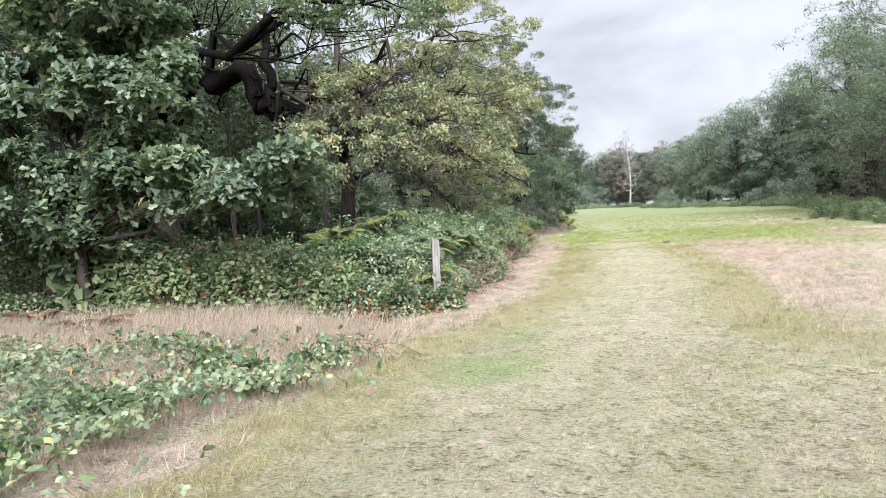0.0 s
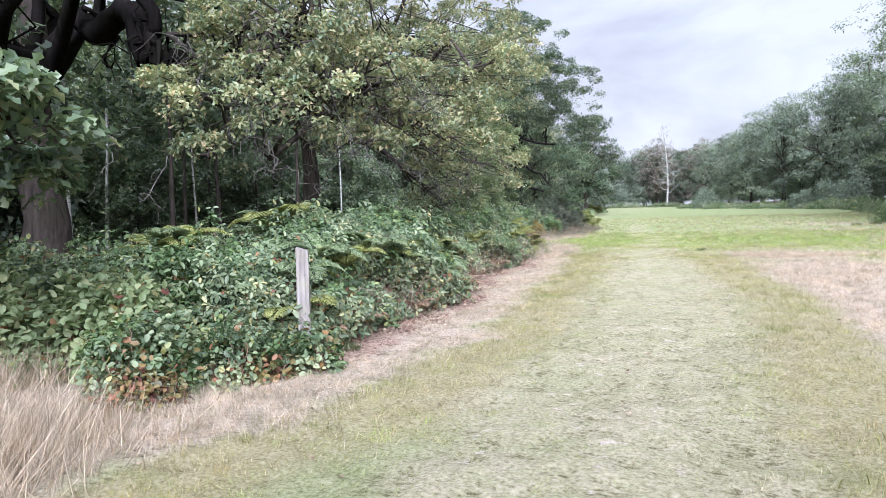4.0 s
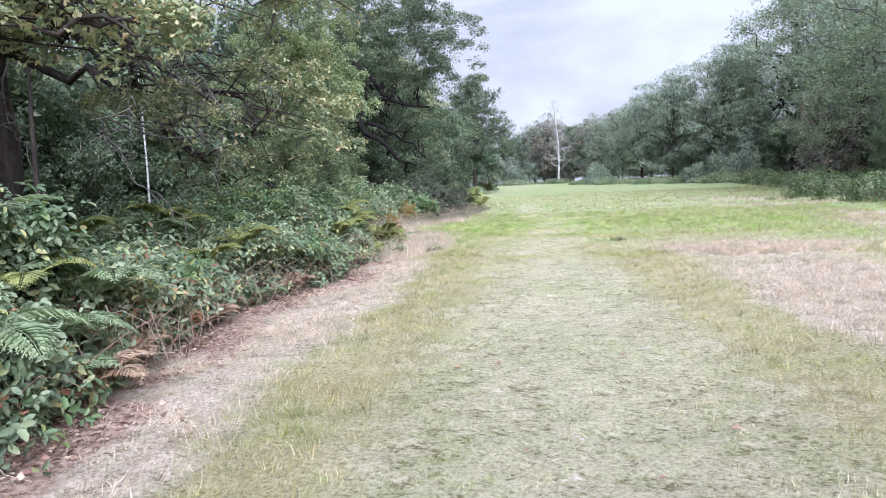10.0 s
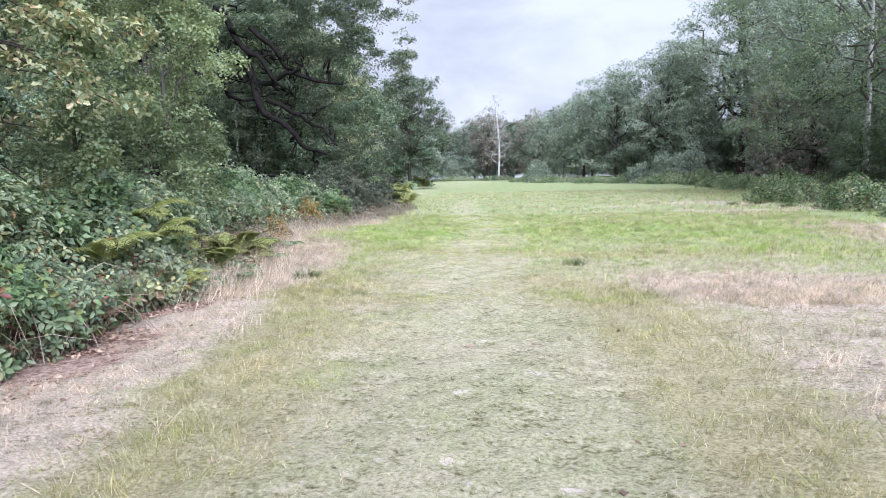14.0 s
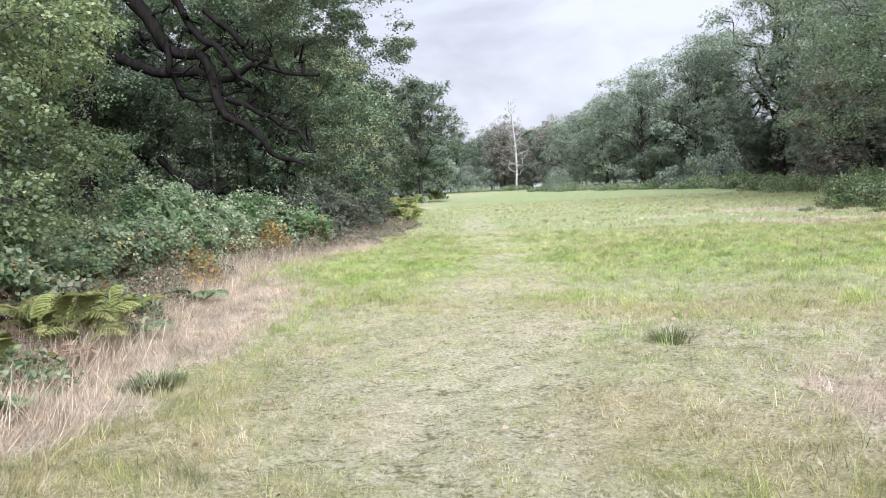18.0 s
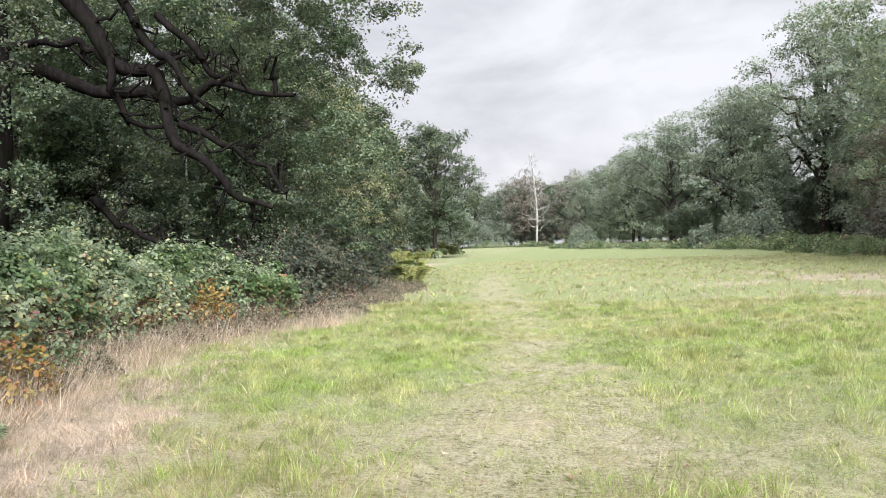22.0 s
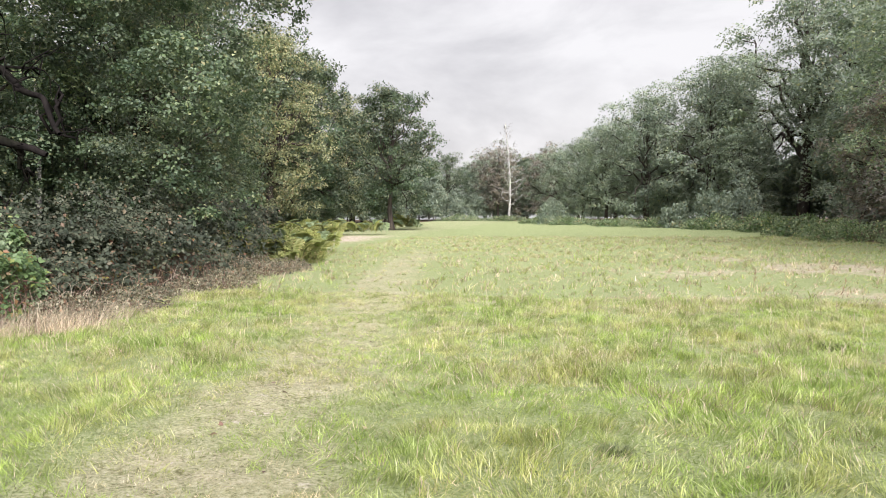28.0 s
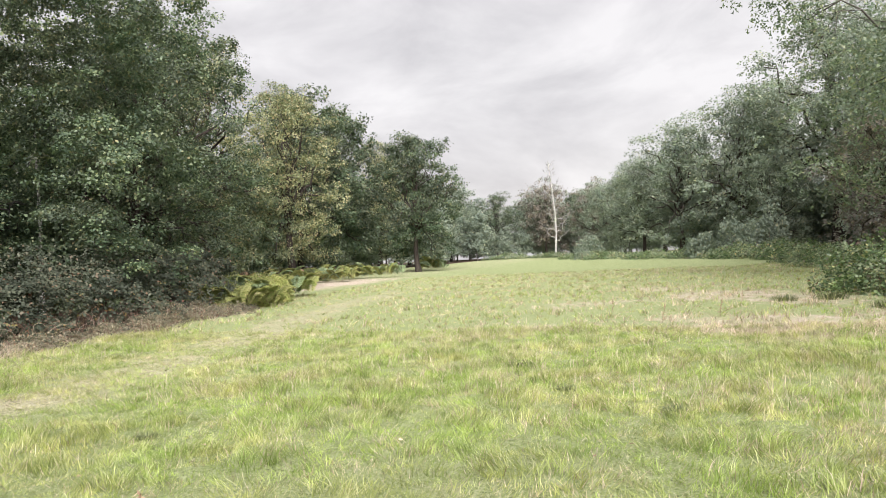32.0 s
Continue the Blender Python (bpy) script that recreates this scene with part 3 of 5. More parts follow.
def grow_tree(name, label, x, y, height, trunk_radius, lobes, count, leaf, mats, bark, seed, clump=0.5, shape="slim",
              lean=(0, 0), boughs=True, group="", twigs=7, sides=9, category="tree", width=1.0, low_start=0.3, wild=0.35, flat=0.7, fill=1.6, core=1.0, trunk_bark=None, tops=0.7, under=0.3):
    """A tree: flared crooked trunk, a bough to each mass of foliage, twigs, and a crown of single leaves in clumps."""
    rng = np.random.default_rng(seed)
    root = thing(name, x, y, float(slope(x, y)), label, category, group)
    top = height * 0.8
    n = 12
    s = np.linspace(0, 1, n)
    line = np.stack([lean[0] * s ** 1.4, lean[1] * s ** 1.4, -0.15 + top * s], -1)
    line[1:, :2] += np.cumsum(rng.standard_normal((n - 1, 2)), 0) * trunk_radius * 0.22
    rad = trunk_radius * (1 - 0.86 * s) * (1 + 0.4 * np.exp(-s * top / (trunk_radius * 1.2)))
    pile = Pile()
    pile.add(*tube(line, rad, max(sides, 10), 0.05, rng))
    part("trunk", pile.mesh("trunk", [trunk_bark or bark], True), root)
    twig_pile, crown = Pile(), Pile()
    area = np.array([(a * b * c) ** (2 / 3) for _, _, _, a, b, c in lobes])
    share = np.maximum(30, count * area / area.sum()).astype(int)
    for (lx, ly, lz, a, b, c), k in zip(lobes, share):
        centre = np.array([lx, ly, lz])
        z0 = min(max(lz * 0.55, height * low_start * rng.uniform(0.7, 1.3)), top * 0.95)
        q = (z0 + 0.15) / top
        start = np.array([np.interp(q, s, line[:, 0]), np.interp(q, s, line[:, 1]), z0])
        reach = np.linalg.norm(centre - start)
        arm = bend(start, centre, 8, 0.08 * reach, 0.05 * reach, rng)
        r1 = min(np.interp(q, s, rad) * 0.6, 0.03 + 0.035 * reach)
        if boughs:
            bp = Pile()
            bp.add(*tube(arm, np.linspace(r1, r1 * 0.3, 8), max(5, sides - 3), 0.04, rng))
            part("bough", bp.mesh("bough", [bark], True), root)
        m = int(np.clip(fill * (a * b * c) ** (2 / 3) / clump ** 2, 5, 70))
        u = unit(rng.standard_normal((m, 3)) + np.array([0, 0, 0.25]))
        rr = rng.uniform(0.62, 1.0, (m, 1))
        centres = centre + u * rr * np.array([a, b, c])
        puff = clump * rng.uniform(0.6, 1.25, m)
        for e in centres[:twigs]:
            g = arm[rng.integers(3, 8)]
            tw = bend(g, e, 5, 0.03, 0.08 * np.linalg.norm(e - g), rng)
            twig_pile.add(*tube(tw, np.linspace(min(r1 * 0.3, 0.03), 0.006, 5), 4))
        tips = max(6, k // 5)
        full = puff ** 2 * (under + (1 - under) * soft(u[:, 2], -0.6, 0.15))
        pick = rng.choice(m, tips, p=full / full.sum())
        v = unit(rng.standard_normal((tips, 3)) + 0.45 * u[pick])
        v[:, 2] = np.where((v[:, 2] < 0) & (rng.random(tips) < tops), -v[:, 2], v[:, 2])
        at = centres[pick] + v * (puff[pick] * (1 - 0.4 * rng.random(tips) ** 2))[:, None] * np.array([1, 1, flat])
        axis = unit(v * np.array([1, 1, 1.2]) + np.array([0, 0, 0.25]) + rng.standard_normal((tips, 3)) * wild)
        heart = max(4, int(core * k * 0.12))
        inner = centre + unit(rng.standard_normal((heart, 3))) * rng.uniform(0.1, 0.5, (heart, 1)) * np.array([a, b, c])
        leaves(crown, inner, rng.standard_normal((heart, 3)), rng.standard_normal((heart, 3)), leaf * 1.15 * rng.uniform(0.7, 1.2, heart), "dart", 0, 1.2)
        p1 = unit(np.cross(axis, rng.standard_normal((tips, 3))))
        p2 = np.cross(axis, p1)
        which = rng.choice(len(mats), tips, p=[0.82, 0.18] if len(mats) == 2 else None)
        spin = rng.uniform(0, 6.283, tips)
        for j in range(5):
            t = spin + j * 1.2566 + rng.uniform(-0.3, 0.3, tips)
            fan = p1 * np.cos(t)[:, None] + p2 * np.sin(t)[:, None]
            along = unit(axis * rng.uniform(0.15, 0.7, (tips, 1)) + fan)
            normal = axis * 0.7 + np.array([0, 0, 0.6]) + rng.standard_normal((tips, 3)) * wild * 0.7
            for w in range(len(mats)):
                sel = which == w
                leaves(crown, at[sel] + rng.standard_normal((sel.sum(), 3)) * leaf * (0.35 if shape == "oak" else 0.7), along[sel], normal[sel], leaf * rng.uniform(0.65, 1.3, sel.sum()), shape, w, width)
    if twig_pile.n:
        tagged(part("branching", twig_pile.mesh("branching", [bark], True), root), kind="stuff")
    part("crown", crown.mesh("crown", mats), root)
    return root


def crooked_bough(tree, points, r0, r1):
    """A heavy bough that winds through the given bends."""
    rng = np.random.default_rng(len(tree.children) + 500)
    p = np.array(points, float) - np.array(tree.location)
    q = np.linspace(0, len(p) - 1, len(p) * 4)
    i = np.arange(len(p))
    fine = np.stack([np.interp(q, i, p[:, k]) for k in range(3)], -1)
    for _ in range(2):
        fine[1:-1] = (fine[:-2] + 2 * fine[1:-1] + fine[2:]) / 4
    long = np.linspace(0, 1, len(fine))[:, None]
    wind = np.sin(long * np.array([17.0, 13.0, 21.0]) + rng.uniform(0, 6, 3)) * r0 * np.array([0.6, 0.5, 0.9])
    fine += wind * np.sin(long * math.pi) + rng.standard_normal((len(fine), 3)) * r0 * 0.08
    pile = Pile()
    pile.add(*tube(fine, np.linspace(r0, r1, len(fine)), 9, 0.06, rng))
    bough = part("bough", pile.mesh("bough", [SHADE_BARK], True), tree, "thick crooked dark bough")
    for i in range(3, len(fine), 3):
        pile = Pile()
        g = fine[i]
        e = g + np.array([rng.uniform(-0.4, 1.7), rng.uniform(-0.5, 0.7), rng.uniform(-1.1, 0.9)])
        side = bend(g, e, 9, rng.uniform(-0.3, 0.4), 0.13, rng)
        pile.add(*tube(side, np.linspace(min(r0 * 0.4, 0.07), 0.014, 9), 6))
        for h in side[3::2]:
            pile.add(*tube(bend(h, h + rng.standard_normal(3) * 0.4, 5, 0.08, 0.05, rng), np.linspace(0.018, 0.006, 5), 4))
        part("side_branch", pile.mesh("side_branch", [SHADE_BARK], True), bough)


def bare_twigs(tree, count, low, high, seed, bark):
    """Leafless forked twigs that hang below the crown."""
    rng = np.random.default_rng(seed)
    pile = Pile()
    for _ in range(count):
        a = np.array([rng.uniform(lo, hi) for lo, hi in zip(low, high)]) - np.array(tree.location)
        b = a + np.array([rng.uniform(0.2, 1.3), rng.uniform(-1.4, 0.2), rng.uniform(-0.9, 0.15)])
        main = bend(a, b, 9, rng.uniform(-0.25, 0.25), 0.05, rng)
        pile.add(*tube(main, np.linspace(0.014, 0.005, 9), 5))
        for g in main[2::2]:
            e = g + np.array([rng.uniform(-0.2, 0.5), rng.uniform(-0.5, 0.2), rng.uniform(-0.5, 0.25)])
            fork = bend(g, e, 6, 0.05, 0.035, rng)
            pile.add(*tube(fork, np.linspace(0.007, 0.003, 6), 4))
            for h in fork[2::2]:
                pile.add(*tube(bend(h, h + rng.standard_normal(3) * 0.16, 4, 0.0, 0.015, rng), np.linspace(0.005, 0.003, 4), 3))
    tagged(part("branching", pile.mesh("branching", [bark], True), tree, "bare grey lichened twigs"), kind="stuff")


def woodland_tree(seed, height, radius, low, count, leaf, mats, label, x, y, bark=None, trunk=None, clump=0.6, group="", name="oak_tree", category="tree", shape="dart", trunk_bark=None, core=1.6, lobes=24):
    rng = np.random.default_rng(seed)
    return grow_tree(name, label, x, y, height, trunk or height * 0.019, crown_lobes(rng, height, radius, low, lobes), count, leaf, mats, bark or OAK_BARK,
                     seed, clump * 1.55, shape, twigs=4, sides=6, group=group, category=category, wild=0.25, fill=2.7, core=core, trunk_bark=trunk_bark, tops=0.88, flat=0.6, under=0.55)


def again(tree, x, y, turn=0.0, size=1.0, label="", tall=None):
    m = Matrix.LocRotScale((x, y, float(slope(x, y))), Euler((0, 0, radians(turn))), (size, size, tall or size))
    ob = copy_thing(tree, m)
    return tagged(ob, label) if label else ob

# the old oak over the bramble bank, its low boughs hanging to the hedge
old_oak = grow_tree("oak_tree", "old oak, thick dark trunk and crooked boughs above brambles", -14.6, 17.6, 13, 0.6,
                    [(9.2, -3.2, 6.4, 2.0, 2.0, 0.8), (1.3, -4.3, 6.2, 2.2, 2.2, 1.0), (4.8, -4.6, 6.8, 2.0, 1.8, 0.8), (7.2, 0.3, 7.6, 2.4, 2.4, 1.0), (2.6, -1.0, 8.8, 3.0, 3.0, 1.4), (0.5, 1.5, 10.5, 3.0, 3.0, 1.6)],
                    30000, 0.11, [OAK_GREEN, OAK_DARK], SHADE_BARK, 11, 0.4, "slim", low_start=0.34, twigs=12, width=0.6, flat=0.5, trunk_bark=OAK_BARK, core=0.1)
# the young oak that fills the corner of the bank with fans of leaves
young_oak = grow_tree("oak_tree", "young oak with dense fans of fresh green leaves", -9.4, 10.2, 7.4, 0.13,
                      [(4.7, -0.25, 2.55, 0.7, 0.7, 0.35), (3.7, -0.25, 2.15, 1.0, 0.9, 0.4), (2.5, -0.55, 2.3, 1.2, 1.0, 0.65), (1.0, -0.65, 2.4, 1.3, 1.0, 0.8), (-0.6, -0.85, 2.4, 1.4, 1.0, 0.9), (2.0, -0.55, 3.9, 1.2, 1.1, 0.7), (0.4, -1.05, 4.1, 1.4, 1.1, 0.9), (-1.4, -1.15, 4.1, 1.5, 1.1, 0.9), (1.9, 0.1, 3.2, 0.9, 0.9, 0.45),
                       (1.2, -0.75, 5.6, 1.5, 1.3, 0.9), (-0.8, -1.15, 5.8, 1.6, 1.3, 0.9), (1.6, 0.2, 5.0, 1.2, 1.2, 0.6), (-2.2, -0.6, 2.2, 1.4, 1.1, 0.9), (-1.6, 0.2, 1.4, 1.2, 1.0, 0.7), (0.2, 0.1, 1.5, 1.0, 0.9, 0.6)],
                      44000, 0.155, [OAK_GREEN, OAK_DARK], OAK_BARK, 14, 0.36, "oak", low_start=0.16, twigs=12, width=0.9, flat=0.5, tops=0.8, core=0.3)
# the yellowing oak that leans out over the verge
yellow_oak = grow_tree("oak_tree", "broad oak with thinning yellow-green leaves and bare hanging twigs", -12.5, 26.0, 15, 0.34,
                       [(5.6, 0.6, 3.0, 1.8, 2.0, 1.4), (7.4, -7.5, 3.4, 0.9, 0.9, 0.5), (7.7, -6.2, 3.3, 1.0, 1.0, 0.6), (7.2, -8.6, 3.0, 0.8, 0.8, 0.4), (6.9, -5.1, 3.6, 1.2, 1.2, 0.7), (5.9, -3.6, 3.9, 1.3, 1.3, 0.8), (6.4, -7.6, 4.2, 1.3, 1.3, 0.6), (6.6, -3.4, 2.6, 0.9, 0.9, 0.6), (6.9, -5.2, 4.0, 1.9, 2.0, 0.9), (7.2, -3.0, 5.4, 2.0, 2.4, 1.1), (6.0, 1.6, 5.8, 2.4, 2.6, 1.5), (4.4, -7.0, 5.0, 2.2, 2.2, 0.9),
                        (7.4, -9.2, 4.2, 1.6, 1.6, 0.7), (3.5, -3.4, 6.6, 2.8, 2.8, 1.2), (4.2, 3.2, 7.6, 3.0, 3.0, 1.8), (5.8, -1.4, 8.0, 2.8, 2.8, 1.5), (2.6, 1, 10.5, 3.0, 3.0, 1.6), (4.4, 1.6, 1.9, 1.3, 1.5, 0.8), (7.6, -11.6, 3.3, 1.3, 1.3, 0.6), (6.6, -10.4, 4.5, 1.8, 1.8, 0.8), (6.0, -11.5, 3.6, 1.0, 1.0, 0.5), (5.2, -10.6, 4.4, 1.2, 1.2, 0.6), (5.6, -11.0, 2.7, 0.8, 0.8, 0.35), (6.8, -10.6, 3.0, 0.9, 0.9, 0.4)],
                       90000, 0.085, [OAK_YELLOW, OAK_GREEN], OAK_BARK, 12, 0.34, "oak", low_start=0.36, twigs=22, width=0.85, flat=0.5, core=0.08)
bare_twigs(yellow_oak, 56, (-7.2, 13.4, 2.2), (-4.8, 24.0, 4.6), 44, GREY_BARK)
bare_twigs(old_oak, 10, (-8.6, 14.5, 2.6), (-6.4, 19.0, 4.6), 45, GREY_BARK)
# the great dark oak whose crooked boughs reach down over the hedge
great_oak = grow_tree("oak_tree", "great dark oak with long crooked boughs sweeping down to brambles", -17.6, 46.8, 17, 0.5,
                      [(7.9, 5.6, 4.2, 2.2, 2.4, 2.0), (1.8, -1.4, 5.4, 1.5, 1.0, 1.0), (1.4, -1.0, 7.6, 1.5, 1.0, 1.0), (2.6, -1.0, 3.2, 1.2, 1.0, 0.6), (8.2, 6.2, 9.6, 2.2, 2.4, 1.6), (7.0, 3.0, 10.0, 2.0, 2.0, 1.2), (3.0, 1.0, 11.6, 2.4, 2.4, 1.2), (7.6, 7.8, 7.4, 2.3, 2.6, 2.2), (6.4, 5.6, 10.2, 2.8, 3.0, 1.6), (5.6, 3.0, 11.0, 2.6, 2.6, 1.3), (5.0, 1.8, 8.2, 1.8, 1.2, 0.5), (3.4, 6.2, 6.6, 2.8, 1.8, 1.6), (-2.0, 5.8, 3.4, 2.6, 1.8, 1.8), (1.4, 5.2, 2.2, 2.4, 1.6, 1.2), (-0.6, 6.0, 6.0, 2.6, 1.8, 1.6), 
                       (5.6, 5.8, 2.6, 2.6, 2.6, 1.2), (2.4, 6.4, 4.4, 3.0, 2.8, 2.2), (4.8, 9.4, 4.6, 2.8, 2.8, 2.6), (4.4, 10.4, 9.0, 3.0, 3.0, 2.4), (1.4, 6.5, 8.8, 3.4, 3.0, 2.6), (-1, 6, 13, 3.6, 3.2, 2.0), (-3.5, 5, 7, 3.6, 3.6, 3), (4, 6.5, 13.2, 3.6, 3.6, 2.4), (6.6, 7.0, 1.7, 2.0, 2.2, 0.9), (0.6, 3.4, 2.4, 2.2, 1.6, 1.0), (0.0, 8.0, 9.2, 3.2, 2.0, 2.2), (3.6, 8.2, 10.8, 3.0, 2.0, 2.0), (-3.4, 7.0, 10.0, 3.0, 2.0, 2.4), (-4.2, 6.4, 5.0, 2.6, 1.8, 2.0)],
                      185000, 0.092, [OAK_DARK, OAK_GREEN], SHADE_BARK, 13, 0.5, "slim", boughs=False, low_start=0.3, twigs=0, sides=10, width=0.78, flat=0.5, core=0.25)

# crooked boughs that show below the leaves
crooked_bough(old_oak, [(-14.5, 17.5, 4.4), (-13.6, 17.4, 5.4), (-12.4, 17.2, 6.0), (-11.2, 17.0, 6.1), (-10.2, 16.8, 5.5), (-9.5, 16.5, 4.9), (-9.2, 16.3, 4.7)], 0.34, 0.2)
crooked_bough(old_oak, [(-9.2, 16.3, 4.7), (-9.2, 16.2, 5.2), (-9.2, 16.1, 5.9), (-9.3, 16.2, 7.0)], 0.16, 0.1)
crooked_bough(old_oak, [(-9.2, 16.3, 4.7), (-8.9, 16.6, 4.9), (-8.5, 17.0, 4.8), (-8.2, 17.5, 5.2), (-7.5, 18.0, 5.4), (-7.2, 18.5, 5.2), (-6.7, 19.0, 4.9)], 0.17, 0.07)
crooked_bough(great_oak, [(-16.9, 48.5, 9.7), (-15.5, 48.9, 7.5), (-14.4, 48.9, 6.9), (-12.9, 48.4, 4.9), (-11.7, 48.2, 3.4), (-10.4, 48.6, 2.9)], 0.27, 0.06)
crooked_bough(great_oak, [(-19.1, 48.2, 7.4), (-16.6, 48.6, 6.8), (-13.9, 49.0, 6.0), (-12.2, 48.8, 6.3), (-9.6, 48.3, 5.7)], 0.24, 0.05)
crooked_bough(great_oak, [(-18.6, 48.3, 7.8), (-16.5, 48.3, 7.8), (-16.0, 48.7, 7.7), (-15.6, 49.0, 7.2)], 0.12, 0.08)
crooked_bough(great_oak, [(-15.2, 48.5, 9.1), (-14.9, 48.9, 8.9), (-14.3, 48.9, 7.6), (-13.3, 48.4, 7.1), (-12.6, 48.2, 6.2), (-12.6, 48.6, 5.8)], 0.15, 0.08)
crooked_bough(great_oak, [(-13.5, 48.3, 8.2), (-12.4, 48.3, 7.2), (-12.2, 48.7, 6.6), (-11.8, 49.0, 6.4)], 0.11, 0.06)
crooked_bough(great_oak, [(-12.9, 48.2, 5.2), (-12.2, 48.6, 4.9), (-11.7, 49.0, 4.5), (-10.7, 48.8, 4.0), (-9.9, 48.3, 3.2)], 0.11, 0.04)
crooked_bough(great_oak, [(-15.0, 48.3, 7.2), (-15.0, 48.3, 6.3), (-14.8, 48.7, 5.4), (-13.7, 49.0, 5.3)], 0.12, 0.06)
crooked_bough(great_oak, [(-15.6, 48.2, 3.4), (-15.4, 48.6, 2.8), (-15.1, 49.0, 2.5), (-13.6, 48.8, 2.0), (-12.2, 48.3, 2.1)], 0.12, 0.05)

ROW = "trees along the glade"
DEEP = "trees in the wood"
first = woodland_tree(21, 15.5, 5.6, 0.2, 34000, 0.135, [OAK_DARK, OAK_GREEN], "tall leafy oak at the edge of the glade", -19.5, 66, clump=0.6, group=ROW)
olive_oak = woodland_tree(27, 17.2, 5.0, 0.2, 26000, 0.15, [OAK_YELLOW, OAK_DARK], "leafy oak with olive and yellowing leaves along the glade", -23.5, 74, clump=0.6, group=ROW)
again(first, -22.0, 56.5, 60, 0.85)
again(first, -16.6, 60.5, 310, 0.72)
again(first, -25.0, 47.0, 150, 0.8)
again(olive_oak, -23.0, 84.5, 250, 0.95)
mid = woodland_tree(22, 14.2, 5.0, 0.6, 22000, 0.21, [OAK_DARK], "round-crowned dark green oak standing forward on the meadow", -19.0, 101.8, clump=0.5, trunk=0.26, group=ROW)
again(mid, -27, 93, 70, 1.25, "tall leafy oak at the edge of the glade")
again(mid, -29, 104, 200, 1.3, "tall leafy oak at the edge of the glade")
again(olive_oak, -30, 118, 20, 1.0)
again(mid, -27.5, 128, 160, 0.62, "small round green tree beside the meadow")

tall = woodland_tree(23, 25.5, 8.6, 5.5, 24000, 0.25, [HAZE_GREEN, OAK_GREEN], "tall broad oak with dark trunk and open airy top", 20.5, 114, clump=0.85, group=ROW, trunk=0.62)
broad = woodland_tree(24, 18.5, 7.6, 0.0, 18000, 0.25, [HAZE_GREEN, OAK_GREEN], "broad oak with haze put into its green leaf colour along the meadow", 12.5, 121, clump=0.85, group=ROW)
again(broad, 6.2, 126, 100, 0.93)
again(broad, 1.6, 132.5, 220, 0.72)
again(broad, -1.5, 142, 40, 0.7)
again(broad, -5.5, 156, 300, 0.68)
again(tall, 17, 128, 150, 0.8)
again(broad, 25, 104, 70, 1.1)
again(broad, 21.5, 90, 190, 1.0)
again(tall, 26, 78, 280, 0.86)
woodland_tree(26, 25, 9.6, 1.0, 70000, 0.125, [OAK_GREEN, HAZE_GREEN], "tall airy birch with a white trunk behind brambles", 17.2, 67, GREY_BARK, 0.2, 0.8, ROW, "birch_tree", trunk_bark=BIRCH_BARK)
again(tall, 24.5, 108, 120, 0.85)
again(broad, 14.5, 114, 250, 0.55)
again(broad, 20, 53, 330, 0.95)
again(broad, 25, 42, 20, 1.0)
for i, (x, y, k) in enumerate([(-10, 176, 0.7), (-20, 182, 0.66), (-29, 178, 0.72), (-36, 168, 0.85), (-38, 150, 0.9), (-35, 136, 0.9), (-24, 196, 0.8), (-14, 192, 0.8), (-3, 186, 0.85), (8, 150, 1.0), (18, 144, 1.1), (4, 168, 0.95)]):
    again((broad, mid, first)[i % 3], x, y, 47 * i, k * (1.0 if i % 3 == 0 else 1.25))

# the wood behind the hedge
pole = grow_tree("woodland_tree", "slender shaded tree standing deep in the wood", -16.0, 30.4, 12, 0.1, crown_lobes(np.random.default_rng(5), 12.5, 3.4, 4.0, 8), 2000, 0.26,
                 [OAK_DARK, OAK_GREEN], OAK_BARK, 31, 0.8, "dart", wild=0.3, core=0.4, boughs=False, twigs=3, group=DEEP)
silver = grow_tree("birch_tree", "slender silver birch with white flaking bark in the wood", -22.0, 26.0, 13, 0.085, crown_lobes(np.random.default_rng(7), 13.5, 2.6, 5.0, 8), 2200, 0.2,
                   [BIRCH_LEAF, OAK_GREEN], BIRCH_BARK, 33, 0.7, "dart", wild=0.3, core=0.3, boughs=False, twigs=3, group=DEEP, lean=(0.5, 0.2))
# The haze-pale leaf on these shrubs also lifts the dark wood interior.
dense = grow_tree("woodland_shrub", "dense evergreen shrub in pale leaf that lightens the shaded wood", -24.0, 22.0, 6.5, 0.1, crown_lobes(np.random.default_rng(6), 7, 3.4, 0.2, 9), 4000, 0.28,
                  [HAZE_GREEN], GREY_BARK, 32, 0.8, "dart", wild=0.25, fill=2.4, core=3.2, under=1.0, boughs=False, twigs=2, group="shrubs in the wood", category="shrub")
thicket = grow_tree("woodland_shrub", "dense leafy holly shrub in the shade of the wood", -24.0, 25.0, 6.5, 0.1, crown_lobes(np.random.default_rng(8), 7, 3.4, 0.2, 12), 15000, 0.13,
                    [OAK_GREEN, HAZE_GREEN], OAK_BARK, 34, 0.7, "dart", wild=0.25, fill=2.4, core=2.0, under=0.9, boughs=False, twigs=2, group="shrubs in the wood", category="shrub")
rng = np.random.default_rng(40)
for i in range(26):
    y = 8 + i * 2.3 + rng.uniform(-0.8, 0.8)
    x = -14.5 - rng.uniform(0, 8) - (3 if y > 28 else 0)
    if abs(y - 26) < 2 and x > -14 or abs(y - 48) < 3 and x > -20:
        x -= 6
    again(silver if i % 4 == 2 else pole, x, y, rng.uniform(0, 360), rng.uniform(0.6, 1.3), tall=rng.uniform(0.9, 1.2))
